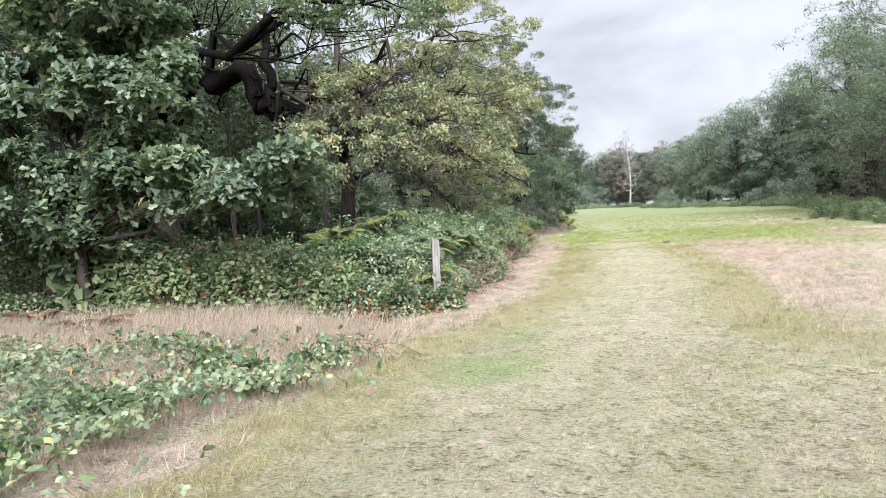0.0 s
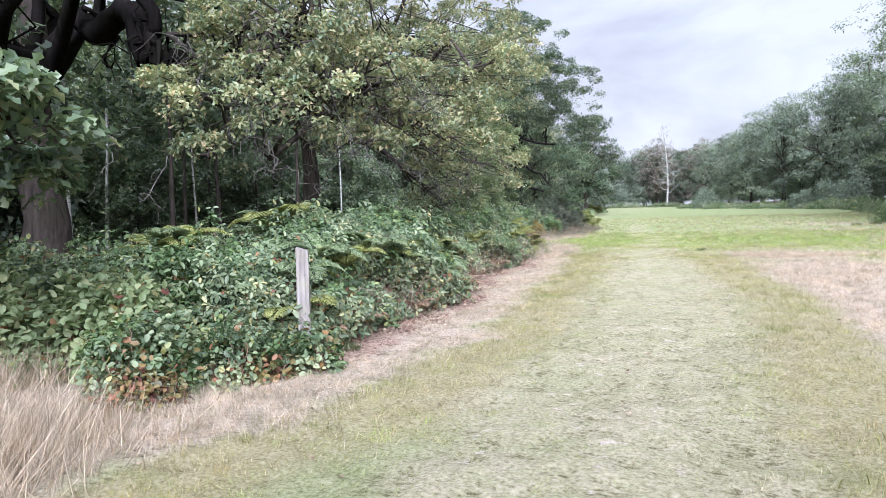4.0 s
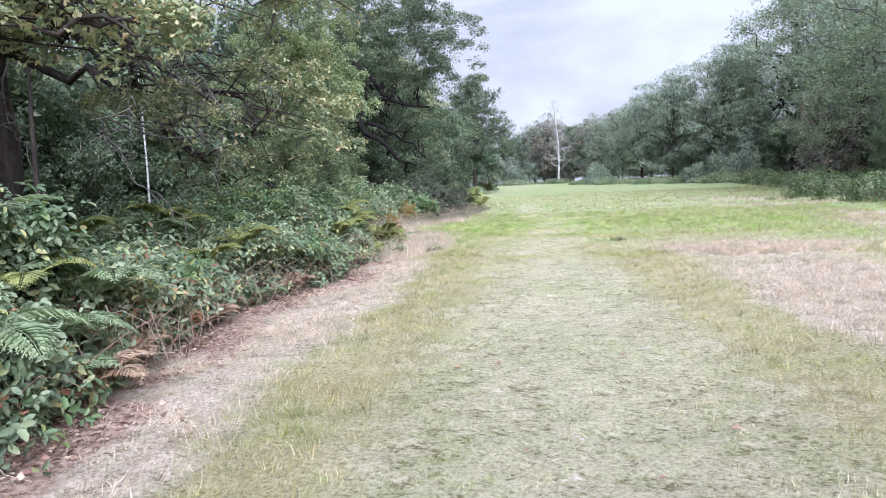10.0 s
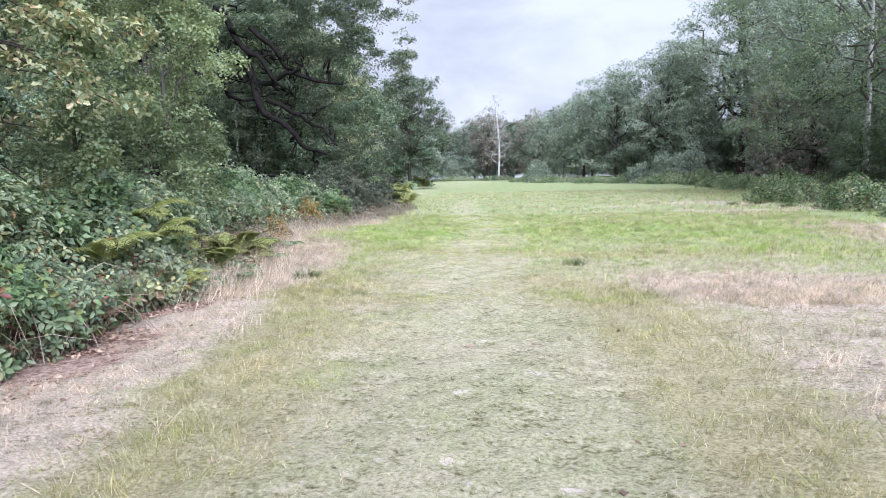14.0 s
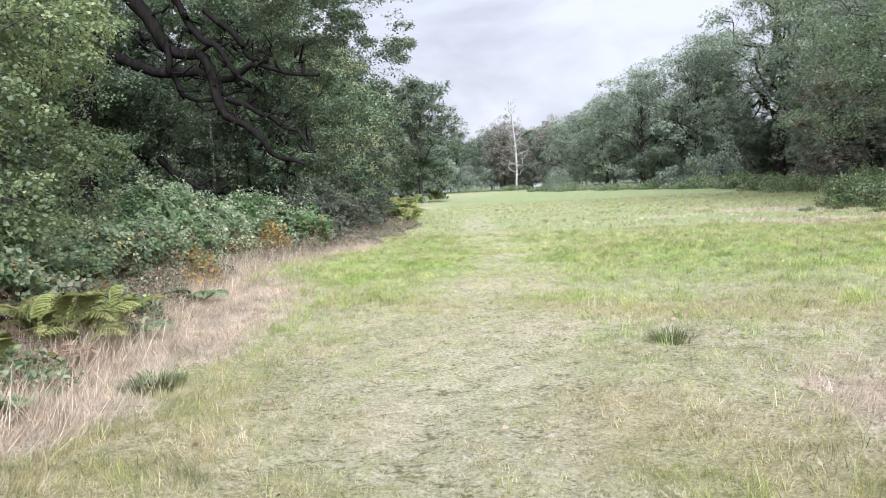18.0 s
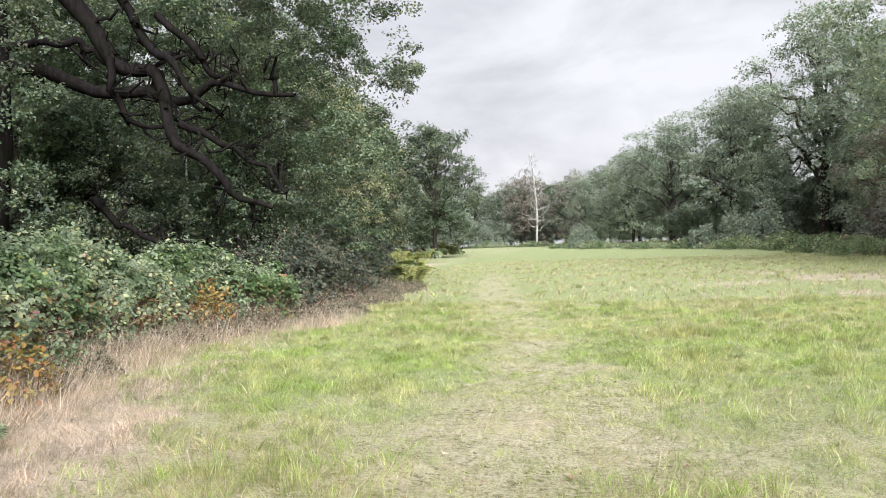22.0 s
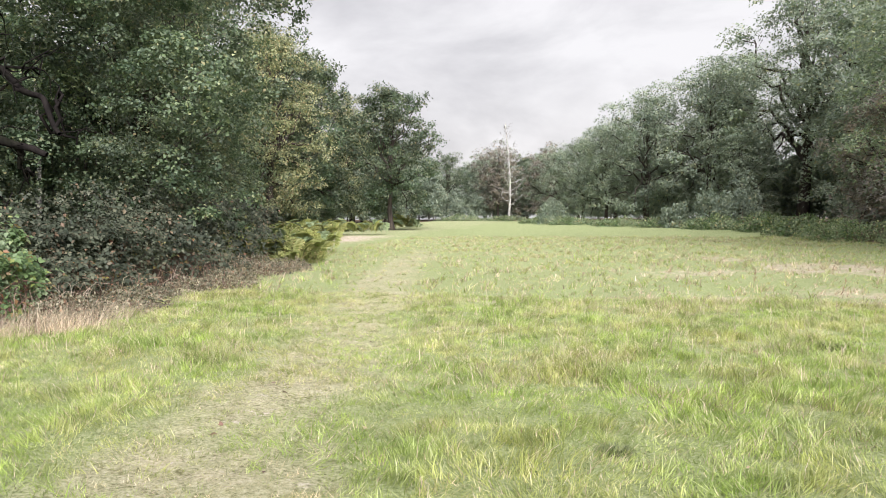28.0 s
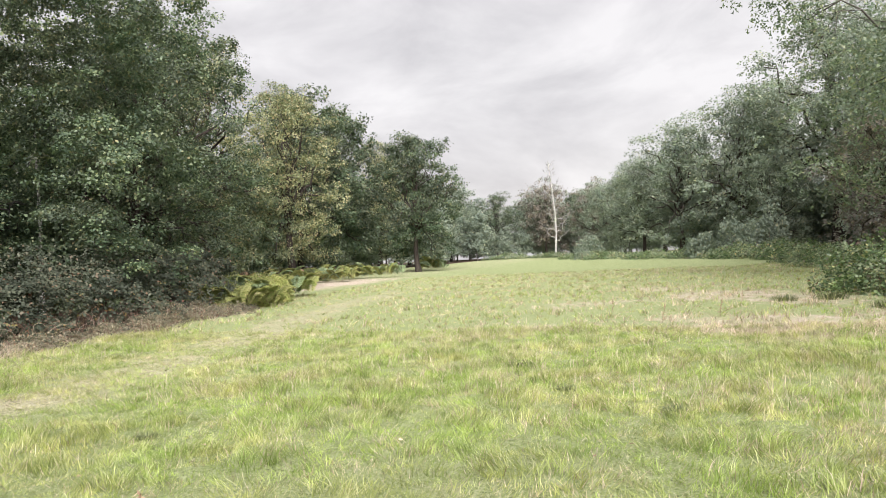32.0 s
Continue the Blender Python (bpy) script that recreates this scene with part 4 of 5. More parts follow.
for i in range(26):
    again(thicket, -25 + rng.uniform(-3, 2) - (2 if i > 15 else 0), 4 + i * 3.1, rng.uniform(0, 360), rng.uniform(0.9, 1.4))
for i in range(20):
    again(dense, (24.5 if i < 15 else 24.5 - (i - 14) * 3.6) + rng.uniform(-2, 3), 44 + i * 5, rng.uniform(0, 360), rng.uniform(0.9, 1.3))
for i in range(10):
    again(dense, -31 + rng.uniform(-2, 2), 84 + i * 9, rng.uniform(0, 360), rng.uniform(1.0, 1.4))
for i in range(9):
    again(dense, -32 + i * 5.5, 176 + rng.uniform(-6, 6), rng.uniform(0, 360), rng.uniform(0.8, 1.1))

for i in range(16):
    again(dense, 31 + rng.uniform(-2, 4), 20 + i * 8.5, rng.uniform(0, 360), rng.uniform(1.5, 2.2))
for i in range(14):
    again(dense, -48 + i * 6.5, 205 + rng.uniform(-6, 6), rng.uniform(0, 360), rng.uniform(1.6, 2.2))
for i in range(8):
    again(dense, -38 + rng.uniform(-3, 3), 96 + i * 13, rng.uniform(0, 360), rng.uniform(1.6, 2.2))
for x, y in [(30, 30), (29, 14), (31, -4), (22, -22), (6, -26), (-10, -24), (-22, -14), (-20, 2)]:
    again(broad, x, y, 31 * x, 0.9)

for i in range(22):
    again(dense, -33 + rng.uniform(-3, 3), 2 + i * 3.6, rng.uniform(0, 360), rng.uniform(1.5, 2.0))
for i in range(16):
    again(dense, 26 + rng.uniform(-3, 3), 92 + i * 5.5, rng.uniform(0, 360), rng.uniform(0.8, 1.2))
for i in range(13):
    again(thicket, -25.5 - 0.3 * i + rng.uniform(-1, 1), 62 + i * 4, rng.uniform(0, 360), rng.uniform(0.55, 0.8))
for i in range(12):
    again(dense, -34 + i * 4.2, 172 + rng.uniform(-3, 3), rng.uniform(0, 360), rng.uniform(0.7, 0.9))

# fine-leaved birch leaning out of the hedge before the great oak
grow_tree("birch_tree", "bushy birch with small pale green leaves over the bank", -11.3, 36.9, 10.5, 0.11, [(1.0, 0.2, 2.2, 1.3, 1.3, 1.1), (1.2, 0.0, 4.0, 1.4, 1.4, 1.2), (-0.6, 0.4, 3.4, 1.5, 1.5, 1.4), (0.8, 0.5, 5.8, 1.4, 1.4, 1.2), (-0.6, -0.4, 6.2, 1.5, 1.5, 1.4), (0.5, 0, 7.8, 1.4, 1.4, 1.2), (-0.2, 0.2, 9.4, 1.1, 1.1, 1.2), (-1.6, -0.6, 2.0, 1.4, 1.4, 1.2), (-1.8, 0.2, 4.8, 1.5, 1.5, 1.3)],
          42000, 0.062, [BIRCH_LEAF, OAK_GREEN], GREY_BARK, 63, 0.36, "slim", twigs=10, sides=6, flat=0.9, width=0.9)
again(thicket, 15.8, 64.0, 40, 0.62)
again(thicket, 18.6, 63.0, 140, 0.7)
for x, y, k in [(-24, 52, 1.0), (-23.5, 57, 0.9), (-22, 62, 0.9), (-26, 66, 1.1), (-27, 72, 1.0), (27, 100, 1.2), (29, 108, 1.3), (26, 116, 1.2), (22, 121, 1.1), (30, 90, 1.2), (28, 84, 1.1), (15, 126, 1.0), (24, 74, 1.0), (-21, 44, 0.9), (-23, 39, 1.0)]:
    again(thicket, x, y, 53 * y, k)

# ---- brambles, bracken and shrubs ----


def bank_top(y):
    return 0.95 + 0.62 * waves(y * 0.0, y, 0.9, 17)


def bramble_bank(y0, y1, count, leaf, label, red=0.06, high=1.0, depth=4.6, old=None):
    """A stretch of bramble bank along the wood: arching canes under a tumbling sheet of three-fold leaves."""
    rng = np.random.default_rng(int(y0 * 10))
    cx, cy = float(hedge_foot((y0 + y1) / 2)) - 1.2, (y0 + y1) / 2
    root = thing("bramble_bank", cx, cy, 0, label, "bramble", "bramble bank along the wood")
    n = count // 3
    y = rng.uniform(y0, y1, n)
    front = rng.random(n) < 0.62
    s = np.where(front, rng.random(n) ** 0.85, 1 + (rng.random(n) ** 1.3) * 2.4)
    lump = waves(y * 0.7, s * 2.0, 2.1, 23)
    top = bank_top(y) * high * (0.55 + 0.85 * waves(s * 1.5, y, 1.7, 29))
    d = np.where(front, 0.95 * s ** 1.5, 0.95 + (s - 1) / 2.4 * (depth - 0.95)) - 0.95 * (lump - 0.5)
    z = np.where(front, top * np.sin(np.clip(s, 0, 1) * math.pi / 2) ** 0.8, top * (1 - 0.1 * (s - 1)))
    bulge = waves(y * 1.2, s * 2.4, 4.2, 37)
    d = d - 0.5 * (bulge - 0.5)
    z = z + np.where(front, 0.1, 0.5) * (bulge - 0.5)
    inward = rng.random(n) ** 2 * 0.35
    x = hedge_foot(y) - d - np.where(front, inward, 0)
    z = np.maximum(0.05, z - np.where(front, 0, inward) + rng.standard_normal(n) * 0.05)
    tilt = np.clip(s, 0, 1.15)
    nrm = np.stack([np.cos(tilt * 1.3), -0.25 + 0 * y, 0.35 + np.sin(tilt * 1.3)], -1) + rng.standard_normal((n, 3)) * 0.42
    base = np.stack([x - cx, y - cy, z + slope(x, y)], -1)
    stray = (rng.random(n) < 0.14)[:, None]
    base = base + stray * unit(nrm) * rng.uniform(0.05, 0.32, (n, 1))
    base[:, 2] = np.maximum(base[:, 2], 0.04)
    along = unit(np.stack([np.cos(tilt), 0.2 * rng.standard_normal(n), -np.sin(np.clip(tilt, 0.2, 1) * 1.2)], -1) + rng.standard_normal((n, 3)) * 0.6)
    side = unit(np.cross(nrm, along))
    pile = Pile()
    size = leaf * rng.uniform(0.6, 1.5, n)
    turned = rng.random(n) < np.clip(red * (1.6 - 1.2 * z), 0, 1) * 2 * waves(y, z * 2, 1.6, 31)
    for sel, mat in ((~turned, 0), (turned, 1)):
        for da, ds, k in ((1.0, 0.0, 1.0), (0.1, 0.95, 0.85), (0.1, -0.95, 0.85)):
            leaves(pile, base[sel] + 0.1 * size[sel, None] * (along * da + side * ds)[sel], (along * da + side * ds)[sel], nrm[sel], size[sel] * k, "oval" if y0 < 27 else "slim", mat, 0.54 if y0 < 27 else 0.7)
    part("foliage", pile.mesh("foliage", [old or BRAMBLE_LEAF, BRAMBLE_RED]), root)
    tangle = Pile()
    for _ in range(int(34 * (y1 - y0))):
        yy = rng.uniform(y0, y1)
        foot = float(hedge_foot(yy))
        a = np.array([foot - rng.uniform(-0.15, 0.9) - cx, yy - cy, 0.0])
        b = a + np.array([rng.uniform(-0.5, 0.9), rng.uniform(-0.8, 0.8), rng.uniform(0.05, 0.7)])
        tangle.add(*tube(bend(a, b, 6, rng.uniform(0.1, 0.5), 0.03, rng), np.linspace(0.0045, 0.002, 6), 4), 0 if rng.random() < 0.72 else 1)
    tagged(part("cane_tangle", tangle.mesh("cane_tangle", [CANE, DEAD_STEM]), root, "dry reddish bramble canes"), kind="stuff")
    return root


def bramble_mound(x, y, rx, ry, h, count, leaf, label, seed, mats=None, shape="oval", name="bramble_bush", category="bramble", group="", upright=0.0, stems=14):
    """A low rounded bush of leaves on arching stems."""
    rng = np.random.default_rng(seed)
    root = thing(name, x, y, float(slope(x, y)), label, category, group)
    u = unit(rng.standard_normal((count, 3)))
    u[:, 2] = np.abs(u[:, 2])
    r = (0.8 + 0.5 * (waves(u[:, 0] * 2 + seed, u[:, 1] * 2 + u[:, 2], 2.0, seed) - 0.4)) * (1 - 0.35 * rng.random(count) ** 2)
    at = u * r[:, None] * np.array([rx, ry, h])
    at[:, 2] = np.maximum(at[:, 2], 0.03)
    at += rng.standard_normal((count, 3)) * leaf * 0.5
    at[:, 2] = np.maximum(at[:, 2], 0.02)
    along = unit(u * (0.8, 0.8, 0.2) + rng.standard_normal((count, 3)) * 0.6 + np.array([0, 0, upright]))
    normal = u + np.array([0, 0, 0.7]) + rng.standard_normal((count, 3)) * 0.45
    mats = mats or [BRAMBLE_LEAF, BRAMBLE_RED]
    pile = Pile()
    pick = rng.random(count) < (0.05 if len(mats) > 1 else 0) * 2 * waves(at[:, 0] + seed, at[:, 1] + at[:, 2], 2.4, 31)
    leaves(pile, at[~pick], along[~pick], normal[~pick], leaf * rng.uniform(0.65, 1.3, (~pick).sum()), shape, 0, 0.75)
    if pick.any():
        leaves(pile, at[pick], along[pick], normal[pick], leaf * rng.uniform(0.7, 1.3, pick.sum()), shape, 1)
    part("foliage", pile.mesh("foliage", mats), root)
    tangle = Pile()
    for i in range(stems):
        e = at[rng.integers(0, count)] * (1.0 if i < 14 else 1.15)
        foot = rng.uniform(0.1, 0.9)
        tangle.add(*tube(bend((e[0] * foot, e[1] * foot, 0.0), e, 5, 0.15 * h, 0.03, rng), np.linspace(0.012 if i < 14 else 0.006, 0.003, 5), 4), 0 if i < 14 else int(rng.random() < 0.6))
    part("cane_tangle", tangle.mesh("cane_tangle", [CANE, DEAD_STEM]), root)["kind"] = "stuff"
    return root


for y0, y1, n, leaf, red, label in [
        (11.3, 15.0, 24000, 0.077, 0.05, "tall dark green bramble bank with reddened lower leaves"), (15.0, 19.0, 23000, 0.077, 0.05, "tall dark green bramble bank with reddened lower leaves"),
        (19.0, 23.0, 20000, 0.077, 0.09, "bramble bank with dry canes and some red leaves"), (23.0, 27.0, 18000, 0.077, 0.05, "glossy green bramble bank above pale straw grass"),
        (27.0, 32.0, 18000, 0.086, 0.05, "glossy green bramble bank above pale straw grass"), (32.0, 38.0, 16000, 0.078, 0.12, "low bramble bank mixed with turning leaves"),
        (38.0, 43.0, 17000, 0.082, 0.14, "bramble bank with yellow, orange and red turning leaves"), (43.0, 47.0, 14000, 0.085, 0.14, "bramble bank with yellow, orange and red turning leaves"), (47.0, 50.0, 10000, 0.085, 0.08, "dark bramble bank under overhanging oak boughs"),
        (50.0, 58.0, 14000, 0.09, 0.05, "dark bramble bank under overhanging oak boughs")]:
    bramble_bank(y0, y1, n, leaf, label, red, 1.35 if y0 > 37 else 1.0, old=DULL_SHADE_BRAMBLE if y0 >= 47 else None)


def front_bank():
    """The end of the bank that faces down the glade."""
    rng = np.random.default_rng(77)
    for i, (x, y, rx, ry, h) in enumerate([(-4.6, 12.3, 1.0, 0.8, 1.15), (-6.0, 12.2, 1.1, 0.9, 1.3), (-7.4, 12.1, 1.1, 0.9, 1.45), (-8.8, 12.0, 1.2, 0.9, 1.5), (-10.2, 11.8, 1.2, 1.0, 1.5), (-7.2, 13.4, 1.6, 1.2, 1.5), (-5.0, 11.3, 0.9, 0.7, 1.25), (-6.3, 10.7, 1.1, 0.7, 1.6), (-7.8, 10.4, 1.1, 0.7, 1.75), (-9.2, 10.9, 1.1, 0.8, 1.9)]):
        if i < 6:
            bramble_mound(x, y, rx, ry, h, 4600, 0.072, "dense green bramble bush at the end of the bank", 100 + i)
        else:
            # Forward mounds: the paler leaf colour brightens the shaded end of the bank.
            bramble_mound(x, y, rx * (1 + 0.1 * (i % 2)), ry, h, 2600, 0.1, "bank mound in paler leaf that stands in for light", 100 + i, [BIRCH_LEAF, BRAMBLE_RED], name="pale_bank_mound", category="shrub")
    for i, (x, y, rx, ry, h) in enumerate([(-10.6, 9.8, 1.2, 0.9, 0.7), (-12.2, 10.4, 1.4, 1.0, 1.1), (-9.6, 10.6, 0.9, 0.7, 0.8), (-13.6, 9.4, 1.4, 1.2, 1.0), (-12.2, 12.0, 1.4, 1.2, 1.6)]):
        bramble_mound(x, y, rx, ry, h, 2600, 0.075, "dense green bramble bush beside dead bracken", 110 + i)


def low_brambles():
    """Trailing brambles that thread through the straw grass before the bank."""
    rng = np.random.default_rng(121)
    for i, (x, y, rx, ry, n) in enumerate([(-3.9, 4.6, 1.3, 1.2, 6400), (-5.8, 5.2, 1.5, 1.2, 5600), (-3.5, 6.3, 1.1, 0.9, 3000), (-5.4, 7.0, 1.4, 0.8, 2200), (-7.8, 6.6, 1.5, 1.2, 2000), (-2.8, 7.3, 0.5, 0.5, 700), (-3.5, 3.2, 0.9, 0.9, 4800)]):
        root = thing("bramble_trail", x, y, 0, "low straggling bramble trailing through pale dry grass", "bramble", "low brambles in the straw")
        g = n // 4
        off = rng.standard_normal((g * 3, 2)) * np.array([rx, ry]) * 0.55
        dens = waves(off[:, 0] + x, off[:, 1] + y, 2.6, 61)
        off = off[np.argsort(-dens + 0.6 * rng.random(g * 3))[:g]]
        lift = np.abs(rng.standard_normal(g)) * 0.11 + 0.05 + 0.16 * waves(off[:, 0] + x, off[:, 1] + y, 1.7, 67)
        base = np.stack([off[:, 0], off[:, 1], lift + slope(off[:, 0] + x, off[:, 1] + y)], -1)
        nrm = np.array([0.15, -0.3, 0.8]) + rng.standard_normal((g, 3)) * 0.65
        along = unit(rng.standard_normal((g, 3)) * np.array([1, 1, 0.35]))
        side = unit(np.cross(nrm, along))
        size = rng.uniform(0.045, 0.09, g)
        pile = Pile()
        for da, ds, k in ((1.0, 0.0, 1.0), (0.1, 0.95, 0.85), (0.1, -0.95, 0.85)):
            leaves(pile, base, along * da + side * ds, nrm, size * k, "oval", 0, 0.78)
        part("foliage", pile.mesh("foliage", [BRAMBLE_LEAF]), root)
        tangle = Pile()
        for e in base[:26]:
            a = np.array([e[0] + rng.uniform(-0.5, 0.5), e[1] + rng.uniform(-0.5, 0.5), 0.0])
            tangle.add(*tube(bend(a, e, 6, 0.1, 0.02, rng), np.linspace(0.005, 0.003, 6), 4))
        tagged(part("cane_tangle", tangle.mesh("cane_tangle", [CANE]), root), kind="stuff")


low_brambles()


front_bank()

for i in range(18):
    y = 34.5 + i * 1.35
    bramble_mound(float(hedge_foot(y)) + 0.35 + 0.3 * math.sin(i * 2.1), y, 0.75, 0.8, 0.5 + 0.14 * math.sin(i), 2200, 0.042, "withered grey-brown bramble with dry stems by the bank", 160 + i, [DUSTY_LEAF, DULL_SHADE_BRAMBLE], group="withered brambles by the bank", stems=70)

for i, (x, y, rx, ry, h, n, mats) in enumerate([(-3.02, 12.02, 0.4, 0.3, 0.6, 800, [BRAMBLE_LEAF, BRAMBLE_RED]), (-3.55, 11.5, 0.55, 0.5, 0.75, 1100, [BRAMBLE_LEAF, BRAMBLE_RED]), (-4.1, 10.8, 0.6, 0.6, 0.95, 1500, [BRAMBLE_LEAF, BRAMBLE_RED]), (-3.75, 10.5, 0.4, 0.4, 0.35, 500, [BRAMBLE_RED, DUSTY_LEAF]), (-3.3, 11.6, 0.35, 0.3, 0.3, 350, [BRAMBLE_RED, BRAMBLE_LEAF]), (-3.8, 12.0, 0.5, 0.4, 0.6, 700, [BRAMBLE_LEAF, BRAMBLE_RED]), (-3.3, 12.1, 0.3, 0.22, 0.4, 260, [BRAMBLE_LEAF, DUSTY_LEAF]), (-10.4, 41.6, 0.7, 0.7, 1.05, 900, [BRAMBLE_LEAF, BRAMBLE_RED]), (-10.3, 43.0, 0.55, 0.6, 1.15, 800, [BRAMBLE_RED]), (-9.3, 39.6, 0.8, 0.8, 0.6, 900, [BRAMBLE_LEAF, BRAMBLE_RED]), (-7.4, 34.4, 0.7, 0.8, 0.5, 800, [BRAMBLE_LEAF, DUSTY_LEAF]), (-6.2, 31.2, 0.6, 0.7, 0.45, 700, [BRAMBLE_LEAF, DUSTY_LEAF])]):
    bramble_mound(x, y, rx, ry, h, n, 0.07, "small bramble clump with turning leaves by the bank", 180 + i, mats)

bramble_mound(-9.7, 44.3, 0.45, 0.5, 1.45, 700, 0.075, "small bramble bush turned golden yellow and orange", 191, [GOLD_LEAF])
bramble_mound(-8.3, 38.2, 0.4, 0.5, 0.8, 420, 0.07, "small bramble bush turned golden yellow and orange", 192, [GOLD_LEAF])

# chestnut-like sapling at the front of the bank
bramble_mound(-9.5, 10.6, 1.0, 0.7, 1.75, 760, 0.25, "leafy green sapling with long pointed leaves", 140, [BIRCH_LEAF], "slim", "sapling", "sapling", upright=0.1)

EDGE = "brambles round the meadow"
for i, (x, y, rx, ry, h, n) in enumerate([
        (12.6, 47, 2.2, 2.4, 1.5, 2600), (11.4, 52, 2.0, 2.6, 1.4, 2400), (10.5, 58.5, 2.2, 2.0, 1.6, 3000), (14.6, 65, 2.4, 3.0, 1.4, 2000), (14.4, 71, 2.4, 3.2, 1.3, 1800), (13.0, 78, 2.6, 3.4, 1.4, 2200),
        (13.2, 86, 2.6, 4.0, 1.4, 2000), (13.0, 95, 2.8, 4.4, 1.5, 2000), (10.0, 103, 3.0, 4.0, 1.3, 1800), (7.0, 110, 3.4, 3.0, 1.1, 1600), (2.6, 116, 3.6, 3.0, 1.0, 1500), (-2.4, 124, 3.6, 3.2, 1.0, 1500), (-7.0, 136, 3.6, 3.2, 1.0, 1400),
        (-14.8, 160.5, 4.2, 2.0, 1.1, 1400), (-24, 165, 5, 3, 1.2, 1200), (-6, 150, 4, 4, 1.3, 1200)]):
    bramble_mound(x, y, rx, ry, h, int(n * 2.2), 0.1 if y < 80 else 0.17, "dark bramble mound along the meadow edge", 200 + i, [BRAMBLE_LEAF, DUSTY_LEAF], "slim", group=EDGE)
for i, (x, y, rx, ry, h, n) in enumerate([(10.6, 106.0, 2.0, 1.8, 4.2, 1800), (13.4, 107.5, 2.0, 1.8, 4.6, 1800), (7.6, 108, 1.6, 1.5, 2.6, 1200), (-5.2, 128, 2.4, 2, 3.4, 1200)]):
    bramble_mound(x, y, rx, ry, h, n, 0.26, "pale grey-green willow shrub behind brambles", 230 + i, [HAZE_GREEN], "slim", "willow_shrub", "shrub", "willow shrubs", 1.0)
def dry_stems(x, y, seed, label):
    """A loose sheaf of dead stems and blond grass leaning out of the bank."""
    rng = np.random.default_rng(seed)
    root = thing("dry_grass_clump", x, y, float(slope(x, y)), label, "dry grass", "dry grass by the bank")
    n = int(rng.uniform(700, 1300))
    off = rng.standard_normal((n, 2)) * np.array([0.35, 0.5]) * rng.uniform(0.7, 1.4)
    h = rng.uniform(0.12, 0.52, n) * rng.uniform(0.7, 1.25)
    base = np.concatenate([off, np.full((n, 1), -0.02)], 1)
    lift = np.stack([rng.standard_normal(n) * 0.4 + 0.25, rng.standard_normal(n) * 0.45, np.ones(n)], -1)
    pile = Pile()
    leaves(pile, base, lift, rng.standard_normal((n, 3)), h, "blade", 0, 0.016)
    leaves(pile, base[:70] + unit(lift[:70]) * (h[:70, None] * 0.8), lift[:70] + rng.standard_normal((70, 3)) * 0.3, rng.standard_normal((70, 3)), rng.uniform(0.03, 0.08, 70), "blade", 0, 0.1)
    part("blade_tuft", pile.mesh("blade_tuft", [GRASS_DRY]), root)["kind"] = "stuff"
    return root


for i in range(36):
    y = 29.5 + i * 0.5 + 0.4 * math.sin(i * 2.9)
    dry_stems(float(hedge_foot(y)) + 0.45 + 0.5 * math.sin(i * 1.7), y, 640 + i, "pale dry grass and dead stems before the bramble bank")


rng = np.random.default_rng(52)
for i in range(46):
    x, y = rng.uniform(-9.5, -3.2), rng.uniform(7.6, 10.4)
    dry_stems(x, y, 720 + i, "tall pale dry grass between brambles and the bank")


def frond_mesh(name, mat, seed, pairs=17):
    rng = np.random.default_rng(seed)
    pile = Pile()
    s = np.linspace(0, 1, 12)
    rib = np.stack([0.78 * s, 0.05 * np.sin(s * 3), 0.75 * s - 0.62 * s ** 2.4], -1)
    pile.add(*tube(rib, np.linspace(0.006, 0.002, 12), 4))
    q = np.linspace(0.16, 0.99, pairs)
    at = np.stack([np.interp(q, s, rib[:, k]) for k in range(3)], -1)
    tan = unit(np.gradient(at, axis=0))
    long = 0.3 * np.sin(np.clip((q + 0.12) * math.pi * 0.88, 0, math.pi)) * rng.uniform(0.88, 1.1, pairs)
    for side in (1, -1):
        out = unit(np.array([0, side, 0]) + 0.45 * tan + np.array([0, 0, -0.15]))
        up = np.tile(np.array([0.1, 0, 1.0]), (pairs, 1)) + 0.25 * rng.standard_normal((pairs, 3))
        leaves(pile, at, out, up, long, "slim", 0, 0.1)
        for f in np.linspace(0.15, 0.8, 4):
            for g in (1, -1):
                o2 = unit(out * 0.55 + tan * g)
                leaves(pile, at + out * (long * f)[:, None], o2, up, long * 0.44 * (1.1 - f), "slim", 0, 0.5)
    return pile.mesh(name, [mat])


def fern(mesh, label, x, y, z, fronds, seed, size):
    rng = np.random.default_rng(seed)
    root = thing("bracken_fern", x, y, z, label, "fern", "bracken ferns")
    for i in range(fronds):
        f = part("frond", mesh, root)
        f.matrix_basis = Matrix.LocRotScale((0, 0, 0), Euler((0, rng.uniform(-0.3, 0.25), i * 6.283 / fronds + rng.uniform(-0.3, 0.3))), (size * rng.uniform(0.8, 1.15),) * 3)
    return root


def bracken_patch(x, y, rx, ry, h, n, kinds, label, seed, group="bracken clumps"):
    """A thicket of arching fronds, green, yellow or dead."""
    rng = np.random.default_rng(seed)
    root = thing("bracken_clump", x, y, float(slope(x, y)), label, "bracken", group)
    for i in range(n):
        a, r = rng.uniform(0, 6.283), math.sqrt(rng.random())
        f = part("frond", kinds[int(rng.integers(0, len(kinds)))], root)
        k = h * rng.uniform(0.75, 1.15)
        f.matrix_basis = Matrix.LocRotScale((rx * r * math.cos(a), ry * r * math.sin(a), h * 0.42 * (1 - 0.6 * r) * rng.random()), Euler((rng.uniform(-0.3, 0.3), rng.uniform(-0.75, -0.05), rng.uniform(0, 6.283))), (k, k, k * 1.15))
    return root


